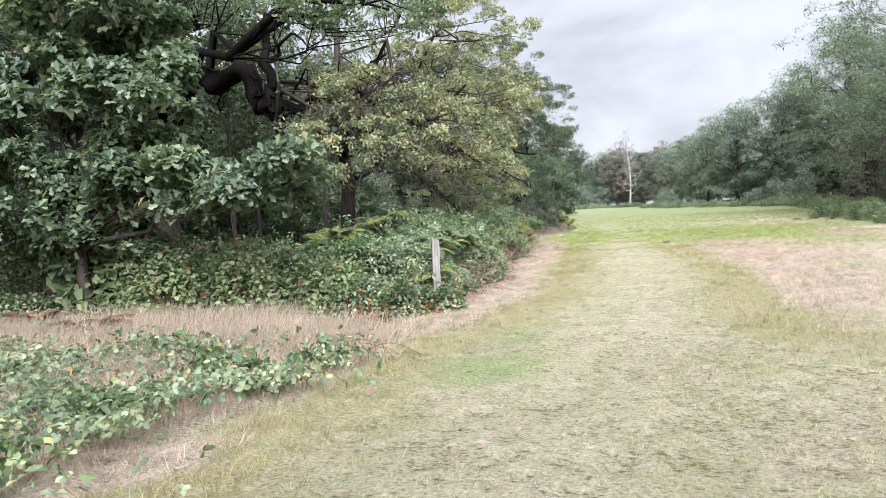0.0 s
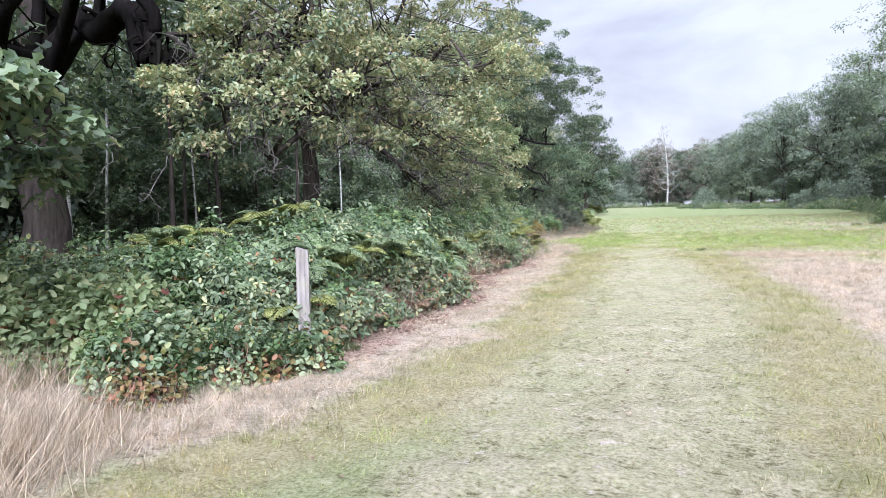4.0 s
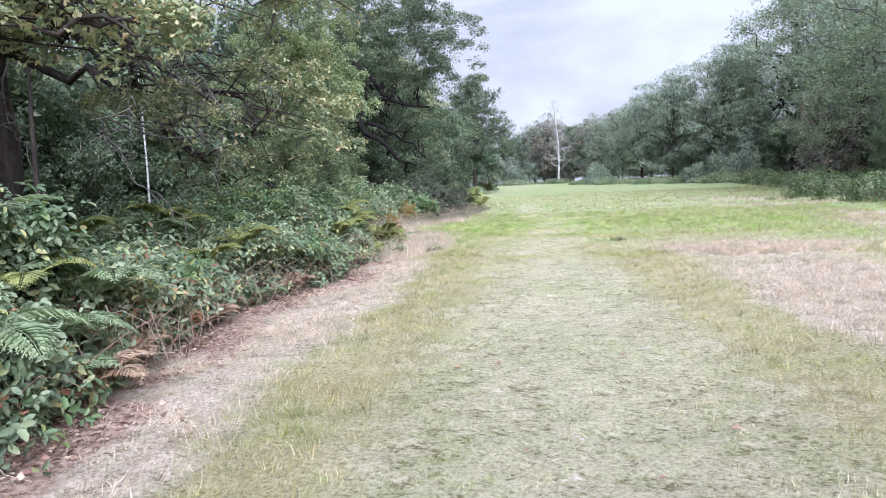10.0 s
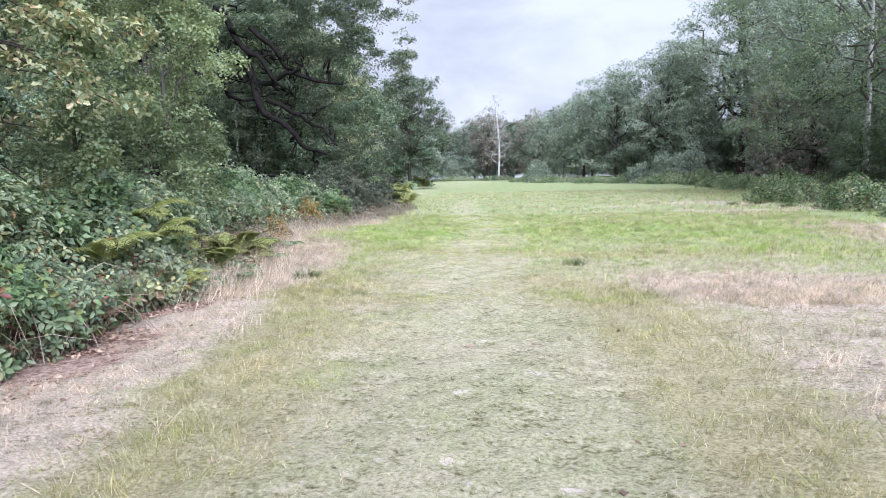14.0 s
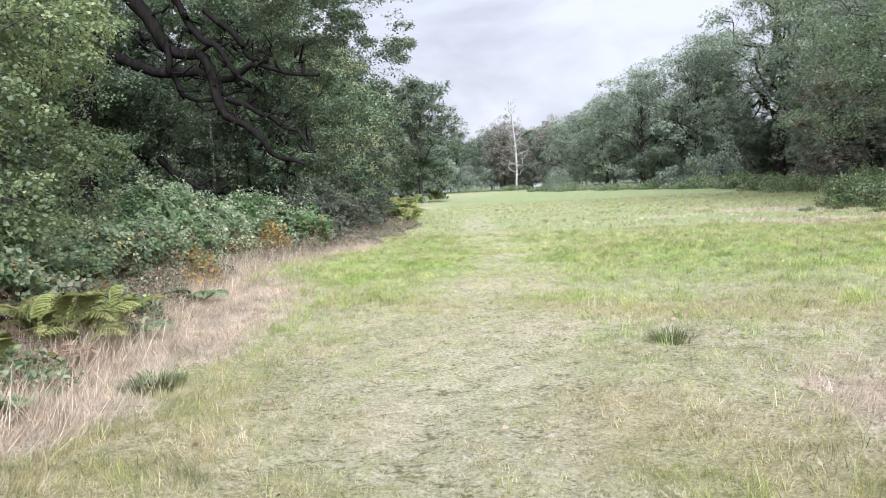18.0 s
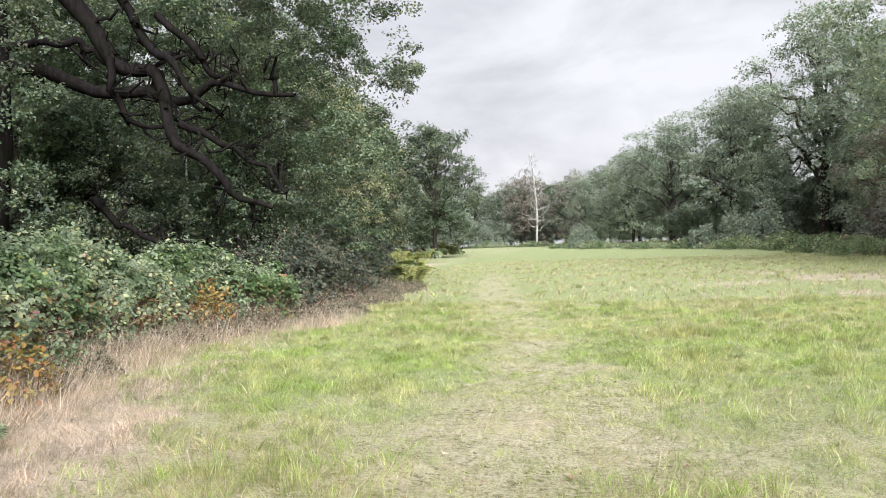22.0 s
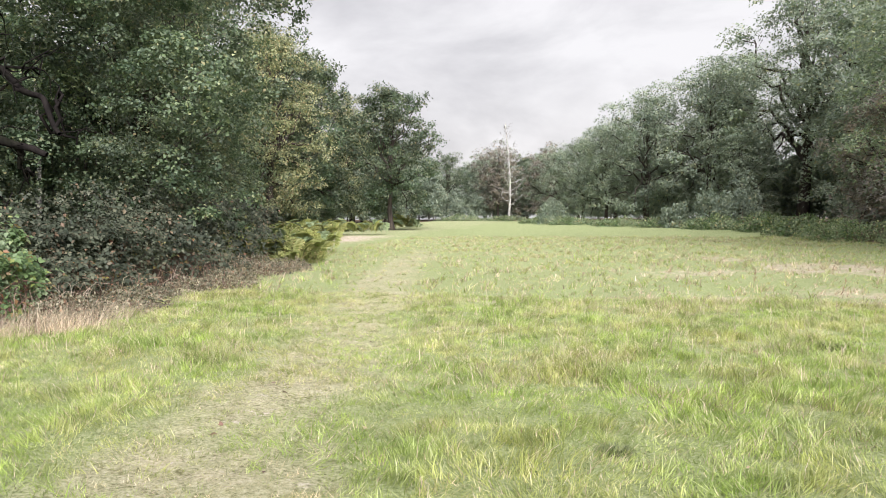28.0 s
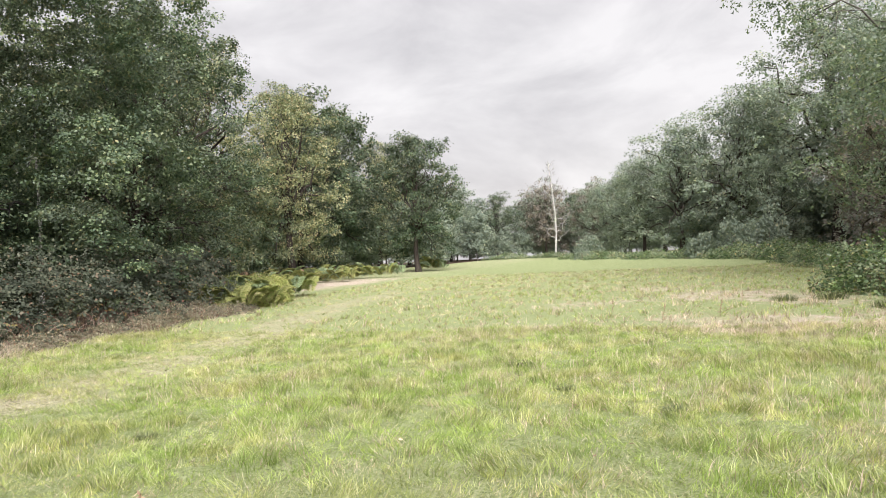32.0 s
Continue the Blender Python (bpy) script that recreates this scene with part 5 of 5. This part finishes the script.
FROND_GREEN, FROND_YELLOW, FROND_BROWN, FROND_TURNING = frond_mesh("frond_green", FERN_GREEN, 1), frond_mesh("frond_yellow", FERN_YELLOW, 2), frond_mesh("frond_brown", FERN_BROWN, 3), frond_mesh("frond_turning", FERN_TURNING, 4)
for i, (x, y, rx, ry, h) in enumerate([(-9.9, 57.3, 0.9, 1.2, 1.0), (-10.8, 59.4, 1.3, 1.2, 1.15), (-12.4, 62.2, 1.5, 1.4, 1.1), (-18.0, 103.6, 1.6, 1.4, 1.4), (-16.0, 66, 2.2, 1.6, 1.1), (-12.2, 64.6, 1.4, 1.2, 1.1), (-14.4, 64.8, 1.6, 1.3, 1.2), (-17.5, 88.0, 2.2, 1.6, 1.2), (-20.4, 86.5, 2.2, 1.8, 1.3), (-18.4, 82.0, 1.8, 1.6, 1.2), (-18.6, 76.0, 1.8, 1.6, 1.2), (-17.4, 70.0, 1.6, 1.6, 1.1)]):
    bracken_patch(x, y, rx, ry, h * 1.2, 34, [FROND_TURNING, FROND_TURNING, FROND_YELLOW, FROND_GREEN], "yellowing bracken clump at the meadow edge", 250 + i)
for i in range(8):
    y = 70 + i * 3.6
    bracken_patch(-21.0 - 0.18 * (y - 70), y, 2.4, 2.0, 1.3, 34, [FROND_GREEN, FROND_YELLOW, FROND_BROWN], "tangled bracken and bramble under the oaks", 270 + i)
for i in range(16):
    y = 14 + i * 2.9
    bracken_patch(float(hedge_foot(y)) - 6.2 - (i % 3), y, 2.0, 1.7, 0.9, 20, [FROND_GREEN, FROND_GREEN, FROND_BROWN], "shaded bracken on the wood floor", 300 + i, "bracken in the wood")
for i, (x, y, h, n) in enumerate([(-6.75, 32.9, 1.0, 16), (-6.35, 31.2, 0.85, 12), (-7.3, 34.0, 0.9, 12), (-5.9, 28.4, 0.8, 9)]):
    bracken_patch(x, y, 0.4, 0.5, h * 0.88, n, [FROND_YELLOW, FROND_YELLOW, FROND_TURNING], "bright yellow-green bracken clump in front of the bank", 320 + i)
for i, (x, y) in enumerate([(-13.2, 43.2), (-14.0, 45.0), (-12.6, 41.6), (-13.0, 38.0), (-12.2, 36.0)]):
    bracken_patch(x, y, 1.1, 1.0, 1.15, 18, [FROND_BROWN], "dead rusty bracken in the wood behind the bank", 330 + i, "bracken in the wood")
for i, (x, y, rx, ry, h, n) in enumerate([(-10.3, 60.0, 0.8, 1.0, 1.15, 6200), (-11.0, 61.8, 1.0, 1.0, 1.35, 6600), (-12.2, 63.8, 1.0, 0.9, 1.2, 4800)]):
    bramble_mound(x, y, rx, ry, h, n, 0.07, "fine-leaved yellow-green broom bush at the meadow edge", 345 + i, [FERN_YELLOW], "slim", "broom_bush", "bush", "broom bushes", 0.9, 50)
green_fern = fern(FROND_GREEN, "fresh green bracken fern growing through brambles", -4.4, 13.4, 0.75, 6, 1, 0.9)
yellow_fern = fern(FROND_YELLOW, "yellow-green bracken fern growing through brambles", -3.75, 12.6, 0.35, 5, 2, 0.95)
brown_fern = fern(FROND_BROWN, "dead brown bracken fern in dry grass", -7.6, 8.6, 0.0, 5, 3, 1.0)
rng = np.random.default_rng(50)
for i in range(44):
    y = rng.uniform(12.5, 24) if i % 3 else rng.uniform(24, 40)
    d = rng.uniform(0.35, 3.2)
    x = float(hedge_foot(y)) - d
    high = float(bank_top(y)) * min(1.0, 0.45 + d * 0.4) * (0.82 if y > 31 else 1)
    kind = (green_fern, green_fern, green_fern, yellow_fern)[i % 4]
    ob = again(kind, x, y, rng.uniform(0, 360), rng.uniform(0.8, 1.3))
    ob.location.z = high - 0.02
for x, y, kind, k in [(-4.2, 17.4, green_fern, 1.0), (-4.3, 18.4, green_fern, 1.1), (-4.6, 19.0, green_fern, 1.0), (-7.4, 36.4, green_fern, 1.0), (-6.3, 29.0, green_fern, 0.9),
                      (-6.6, 33.6, green_fern, 0.9), (-5.6, 30.4, green_fern, 0.7), (-4.3, 18.9, brown_fern, 0.7), (-5.0, 21.6, brown_fern, 0.7), (-9.8, 9.4, brown_fern, 1.1), (-8.6, 8.9, green_fern, 0.8), (-6.3, 32.0, brown_fern, 0.6), (-9.2, 10.2, green_fern, 0.9)]:
    again(kind, x, y, 40 * x, k)
for y, high, kind, k in [(12.9, 0.75, green_fern, 0.9), (14.2, 0.7, yellow_fern, 0.9), (15.6, 0.6, green_fern, 1.0), (17.2, 0.3, green_fern, 1.2), (17.9, 0.45, green_fern, 1.2), (18.7, 0.3, green_fern, 1.1), (22.4, 0.5, yellow_fern, 0.8), (27.6, 0.5, yellow_fern, 1.0), (28.9, 0.6, yellow_fern, 1.1), (16.4, 0.75, yellow_fern, 1.0), (23.4, 0.7, yellow_fern, 0.8), (29.8, 0.4, yellow_fern, 1.2), (13.5, 0.9, green_fern, 1.0), (14.9, 0.85, green_fern, 1.1)]:
    ob = again(kind, float(hedge_foot(y)) - 0.35, y, 77 * y, k)
    ob.location.z = high + 0.15

for i in range(22):
    y = 13.0 + i * 0.95
    ob = again((brown_fern, brown_fern, green_fern)[i % 3], float(hedge_foot(y)) - 0.1 + 0.2 * math.sin(i * 2.3), y, 131 * i, 0.5 + 0.12 * math.sin(i * 1.3))
    ob.location.z = 0.1

# birch saplings on the bank
grow_tree("birch_sapling", "young birch with fresh light green leaves by the bank", -8.4, 30.6, 6.2, 0.06, [(0, 0, 2.0, 0.8, 0.8, 1.0), (0.3, 0.1, 3.4, 0.9, 0.9, 1.0), (-0.2, 0.2, 4.8, 0.8, 0.8, 1.0), (0.4, -0.3, 1.1, 0.7, 0.7, 0.7), (0, 0, 5.8, 0.5, 0.5, 0.7)],
          15000, 0.06, [BIRCH_LEAF], GREY_BARK, 61, 0.26, "slim", twigs=10, sides=6, category="sapling")
grow_tree("birch_sapling", "young birch with fresh light green leaves by the bank", -8.5, 33.6, 7.5, 0.07, [(0, 0, 2.4, 1.0, 1.0, 1.2), (0.3, 0.1, 4.2, 1.1, 1.1, 1.2), (-0.2, 0.2, 5.8, 1.0, 1.0, 1.2), (0.4, -0.5, 1.4, 0.9, 0.9, 0.8), (0, 0, 7.0, 0.7, 0.7, 0.9)],
          17000, 0.06, [BIRCH_LEAF, OAK_GREEN], GREY_BARK, 62, 0.3, "slim", twigs=10, sides=6, category="sapling")


def bare_birch():
    """The dead silver birch at the far end of the glade."""
    rng = np.random.default_rng(71)
    root = thing("dead_birch", -14.8, 162.6, float(slope(-14.8, 162.6)), "tall dead silver birch with a bare white trunk", "tree")
    s = np.linspace(0, 1, 14)
    line = np.stack([0.35 * np.sin(s * 4) - 0.3 * s, 0.2 * np.sin(s * 5), -0.1 + 17.4 * s], -1)
    pile = Pile()
    pile.add(*tube(line, 0.21 * (1 - 0.86 * s) + 0.02, 10))
    part("trunk", pile.mesh("trunk", [BIRCH_BARK], True), root)
    for i in range(30):
        z = 3.0 + i * 0.47
        q = (z + 0.1) / 17.4
        a = np.array([np.interp(q, s, line[:, k]) for k in range(3)])
        t = i * 2.4
        long = (4.0 * (1 - q) + 1.1) * rng.uniform(0.7, 1.1)
        b = a + np.array([math.cos(t) * long * 0.75, math.sin(t) * long * 0.75, long * rng.uniform(0.35, 0.75)])
        arm = bend(a, b, 6, -0.1 * long, 0.06 * long, rng)
        limb = Pile()
        limb.add(*tube(arm, np.linspace(0.075 * (1 - q) + 0.03, 0.02, 6), 5))
        limb_ob = part("limb", limb.mesh("limb", [BIRCH_BARK], True), root)
        spray = Pile()
        for _ in range(9):
            g = arm[rng.integers(1, 6)]
            e = g + rng.standard_normal(3) * long * 0.22 + np.array([0, 0, long * 0.14])
            spray.add(*tube(bend(g, e, 3, 0.02, 0.03, rng), [0.022, 0.016, 0.01], 3))
        tagged(part("twig_spray", spray.mesh("twig_spray", [GREY_BARK]), limb_ob), kind="stuff")


bare_birch()

# far trees with thin rusty leaf behind the birch
rusty = woodland_tree(81, 15, 6.0, 0.5, 9000, 0.3, [FAR_RUST, HAZE_GREEN], "thin autumn tree with purple-brown twigs", -18, 172, clump=0.9, group=ROW)
again(rusty, -8.5, 170, 90, 0.95)
again(rusty, 16.5, 82, 200, 0.6, "small autumn tree with rusty leaves")

# ---- post ----


def wooden_post():
    root = thing("wooden_post", -3.3, 12.36, 0.0, "weathered grey square wooden post half sunk in brambles", "post")
    bm = bmesh.new()
    bmesh.ops.create_cube(bm, size=1.0)
    for v in bm.verts:
        v.co = Vector((v.co.x * 0.135, v.co.y * 0.12, (v.co.z + 0.5) * 1.46 - 0.2))
        if v.co.z > 0.5:
            v.co.z += 0.03 if v.co.x < 0 else -0.012
    bmesh.ops.bevel(bm, geom=list(bm.edges), offset=0.009, segments=2, affect="EDGES")
    bmesh.ops.subdivide_edges(bm, edges=[e for e in bm.edges if abs(e.verts[0].co.z - e.verts[1].co.z) > 0.5], cuts=8)
    for v in bm.verts:
        v.co.x += 0.004 * math.sin(v.co.z * 9 + v.co.y * 30)
    me = bpy.data.meshes.new("shaft")
    bm.to_mesh(me)
    bm.free()
    me.materials.append(POST_WOOD)
    shaft = part("shaft", me, root)
    for z in (0.98, 0.55):
        nail = bmesh.new()
        bmesh.ops.create_cone(nail, cap_ends=True, segments=8, radius1=0.006, radius2=0.004, depth=0.02)
        me = bpy.data.meshes.new("nail")
        nail.to_mesh(me)
        nail.free()
        me.materials.append(SHADE_BARK)
        ob = part("nail", me, shaft, "rusty nail head")
        ob.matrix_basis = pose(0.02, -0.064, z, 90)
    root.matrix_basis = pose(-3.3, 12.36, 0.0, 0.5, 0.3, 28)


wooden_post()

# ---- grass ----


def blade_field(name, label, count, x0, x1, y0, y1, seed, thick=1.0, tall=1.0, per=10):
    """Blades in little tufts, their height, lie and colour by what grows there."""
    rng = np.random.default_rng(seed)
    m = count // per
    cx, cy = rng.uniform(x0, x1, m), rng.uniform(y0, y1, m)
    worn, dry, lush, litter, wooded, olive = zones(cx, cy)
    stand = sod(cx, cy)
    rank = soft(lattice(cx, cy, 0.38, 5) * 0.6 + lattice(cx, cy, 0.17, 6) * 0.4, 0.28, 0.72)
    keep = rng.random(m) < (1 - 0.85 * litter) * (1 - wooded) * np.maximum((0.1 + 1.1 * stand) * (1 - 0.25 * worn), np.maximum(0.9 * dry, 0.95 * lush))
    cx, cy, worn, dry, lush, olive, stand, rank = (q[keep] for q in (cx, cy, worn, dry, lush, olive, stand, rank))
    m = len(cx)
    is_dry = rng.random(m) < dry * 0.9
    is_lush = ~is_dry & (rng.random(m) < lush)
    high = np.where(is_dry, rng.uniform(0.05, 0.13, m), np.where(is_lush, (0.04 + 0.1 * rank * rng.uniform(0.6, 1.2, m)) * (0.45 + 0.55 * soft(cy, 20, 36)), rng.uniform(0.03, 0.062, m) * (0.45 + 1.2 * stand)))
    side = cx - straw_edge(cy)
    high = np.where(is_dry & (side < 0) & (cy < 11.5), high * (1.1 + 2.2 * soft(-cx, 2.6, 4.2) * (1 - soft(cy, 9.0, 10.5))), high)
    high = np.where(is_dry & (side < 0) & (cy > 11.5) & (cy < 30), high * 0.8, high)
    high = high * (1 - 0.45 * worn) * (1 + 0.35 * olive) * tall * (0.75 + 0.5 * waves(cx, cy, 2.2, 47))
    comb = 6.283 * (0.5 * waves(cx, cy, 0.8, 49) + 1.3 * lattice(cx, cy, 0.22, 8))
    lean_c = rng.standard_normal((m, 2)) * 0.3 + np.where(is_lush, 0.65, np.where(is_dry, 0.5, 0.3))[:, None] * np.stack([np.cos(comb), np.sin(comb)], -1)
    rep = np.repeat(np.arange(m), per)
    n = len(rep)
    wide = np.where(is_dry, 0.05, np.where(is_lush, 0.045, 0.035))[rep]
    x = cx[rep] + rng.standard_normal(n) * wide
    y = cy[rep] + rng.standard_normal(n) * wide
    h = high[rep] * rng.uniform(0.55, 1.2, n)
    lean = lean_c[rep] + rng.standard_normal((n, 2)) * np.where(is_dry, 0.7, 0.45)[rep][:, None]
    seeded = (rng.random(n) < 0.012) & (y > 44) & (worn[rep] < 0.4)
    h = np.where(seeded, rng.uniform(0.14, 0.24, n), h)
    lean = np.where(seeded[:, None], lean * 0.4, lean)
    w = np.where(seeded, 0.0016, 0.0019 + 0.0022 * np.minimum(h, 0.2)) * thick * rng.uniform(0.7, 1.3, n)
    a = rng.uniform(0, math.pi, n)
    across = np.stack([np.cos(a), np.sin(a), 0 * a], -1) * w[:, None]
    base = np.stack([x, y, slope(x, y) - 0.006], -1)
    lift = np.stack([lean[:, 0] * h, lean[:, 1] * h, h], -1)
    midp = base + lift * np.array([0.35, 0.35, 0.6])
    tip = base + lift * np.array([1.0, 1.0, 0.9])
    mat = np.where(is_dry, 2, np.where(is_lush, 1, 0))[rep]
    mat = np.where((mat == 0) & (rng.random(n) < 0.7 * olive[rep]), 3, mat)
    mat = np.where(seeded, 2, mat)
    straw = 0.1 + 0.22 * soft(lattice(x, y, 0.45, 9), 0.55, 0.8)
    mat = np.where((mat == 1) & (rng.random(n) < straw * soft(y, 40, 44) * 0.8 + 0.04 + 0.3 * soft(y, 49, 54)), 2, mat)
    short = h < 0.13
    pile = Pile()
    for k in range(4):
        sel = short & (mat == k)
        if sel.any():
            v = np.stack([(base - across)[sel], (base + across)[sel], tip[sel]], 1)
            pile.add(v.reshape(-1, 3), np.arange(sel.sum() * 3).reshape(-1, 3), k)
        sel = ~short & (mat == k)
        if sel.any():
            v = np.stack([(base - across)[sel], (base + across)[sel], (midp + across * 0.75)[sel], (midp - across * 0.75)[sel], tip[sel]], 1)
            i = np.arange(sel.sum())[:, None] * 5
            pile.add(v.reshape(-1, 3), i + np.array([[0, 1, 2, 3]]), k)
            pile.add(np.zeros((0, 3)), (i + np.array([[3, 2, 4]])) - sel.sum() * 5, k)
    ob = new(name, pile.mesh(name, [GRASS_GREEN, GRASS_LUSH, GRASS_DRY, GRASS_OLIVE]))
    return tagged(ob, label, "grass", kind="stuff")


blade_field("meadow_grass", "short pale green and straw-coloured grass along the trodden path", 470000, -5.0, 5.5, 2.2, 30, 90)
blade_field("meadow_grass", "matted pale straw along the bramble bank", 330000, -9.8, -1.8, 3, 40, 94, 0.85)
blade_field("meadow_grass", "fresh green meadow grass with pale seed heads", 340000, -9.5, 4.5, 29, 39, 91, 1.1)
blade_field("meadow_grass", "thick fresh green meadow grass in uneven tufts", 640000, -9.5, 8.5, 39, 51, 95, 1.45)
blade_field("meadow_grass", "green meadow grass with straw stems", 60000, 4.5, 10, 29, 40, 96, 1.6)
blade_field("meadow_grass", "distant green meadow grass with pale seed heads", 130000, -12, 14, 50, 84, 92, 3.0, 1.2)
blade_field("meadow_grass", "dry straw grass beside the path", 60000, 5.5, 16, 10, 50, 93, 2.2)


def tussock(x, y, seed, label, size, mat):
    rng = np.random.default_rng(seed)
    root = thing("grass_tussock", x, y, float(slope(x, y)), label, "grass tussock", "grass tussocks")
    n = 240
    a, r = rng.uniform(0, 6.283, n), rng.random(n) ** 0.5 * 0.24
    base = np.stack([r * np.cos(a), r * np.sin(a), 0 * a], -1)
    out = np.stack([np.cos(a), np.sin(a), 0 * a], -1)
    h = rng.uniform(0.1, 0.3, n) * size * (1.25 - 2.5 * r)
    across = np.stack([-np.sin(a), np.cos(a), 0 * a], -1) * 0.004
    midp = base + out * (h * 0.35)[:, None] + np.array([0, 0, 1.0]) * (h * 0.7)[:, None]
    tip = base + out * (h * rng.uniform(0.7, 1.2, n))[:, None] + np.array([0, 0, 1.0]) * (h * 0.8)[:, None]
    v = np.stack([base - across, base + across, midp + across, midp - across, tip], 1).reshape(-1, 3)
    i = np.arange(n)[:, None] * 5
    part("blade_tuft", mesh_of("blade_tuft", v, [i + np.array([[0, 1, 2, 3]]), i + np.array([[3, 2, 4]])], [mat]), root)
    return root


dark_tussock = tussock(-0.34, 33.3, 1, "dark green coarse grass tussock in the meadow", 0.55, COARSE_GRASS)
rng = np.random.default_rng(95)
for x, y, k in [(8.45, 56.5, 1.8), (7.4, 56.7, 1.5), (9.3, 54.4, 1.8), (2.48, 46.5, 0.8), (3.4, 44.6, 0.6), (-0.2, 42.0, 0.5), (4.6, 43.6, 0.6), (-3.9, 15.6, 0.6), (-3.2, 13.1, 0.7), (-4.9, 31.6, 1.2)]:
    again(dark_tussock, x, y, rng.uniform(0, 360), k)
def weed_stalk(x, y, seed, h):
    rng = np.random.default_rng(seed)
    root = thing("dock_stalk", x, y, float(slope(x, y)), "thin dark seeded dock stalk standing in the grass", "weed", "dock stalks")
    pile = Pile()
    line = bend((0, 0, -0.02), (0.06, 0.03, h), 6, 0, 0.01, rng)
    pile.add(*tube(line, np.linspace(0.004, 0.002, 6), 5))
    part("stem", pile.mesh("stem", [CANE]), root)
    seeds = Pile()
    q = rng.uniform(0.35, 1, 90)
    at = np.stack([np.interp(q, np.linspace(0, 1, 6), line[:, k]) for k in range(3)], -1)
    leaves(seeds, at, rng.standard_normal((90, 3)) + np.array([0, 0, 0.6]), rng.standard_normal((90, 3)), rng.uniform(0.012, 0.032, 90), "slim", 0, 0.5)
    part("seed_head", seeds.mesh("seed_head", [FERN_BROWN]), root)


for i, (x, y) in enumerate([(2.5, 38.4), (2.3, 39.0), (3.1, 33.5), (4.4, 52), (3.2, 54), (5.6, 53), (6.2, 55)]):
    weed_stalk(x, y, 400 + i, 0.55 if i < 2 else 0.4)


def fallen_leaves():
    rng = np.random.default_rng(97)
    n = 40000
    y = rng.uniform(3, 46, n)
    x = hedge_foot(y) + np.abs(rng.standard_normal(n)) * 0.45 - 0.4
    loose = rng.random(n) < 0.012
    x = np.where(loose, rng.uniform(-5, 5, n), x)
    keep = loose | (y > 10.4) & (y < 34) & (rng.random(n) < soft(waves(x, y, 2.6, 57), 0.3, 0.62))
    x, y = x[keep], y[keep]
    n = len(x)
    at = np.stack([x, y, slope(x, y) + rng.uniform(0.005, 0.03, n)], -1)
    pile = Pile()
    leaves(pile, at, np.concatenate([rng.standard_normal((n, 2)), np.zeros((n, 1))], 1), np.array([0, 0, 1.0]) + 0.35 * rng.standard_normal((n, 3)), rng.uniform(0.025, 0.07, n), "slim", 0, 0.8)
    tagged(new("fallen_leaf_litter", pile.mesh("fallen_leaf_litter", [LITTER])), "brown and red fallen leaves along the bramble bank", "leaf litter", kind="stuff")


fallen_leaves()
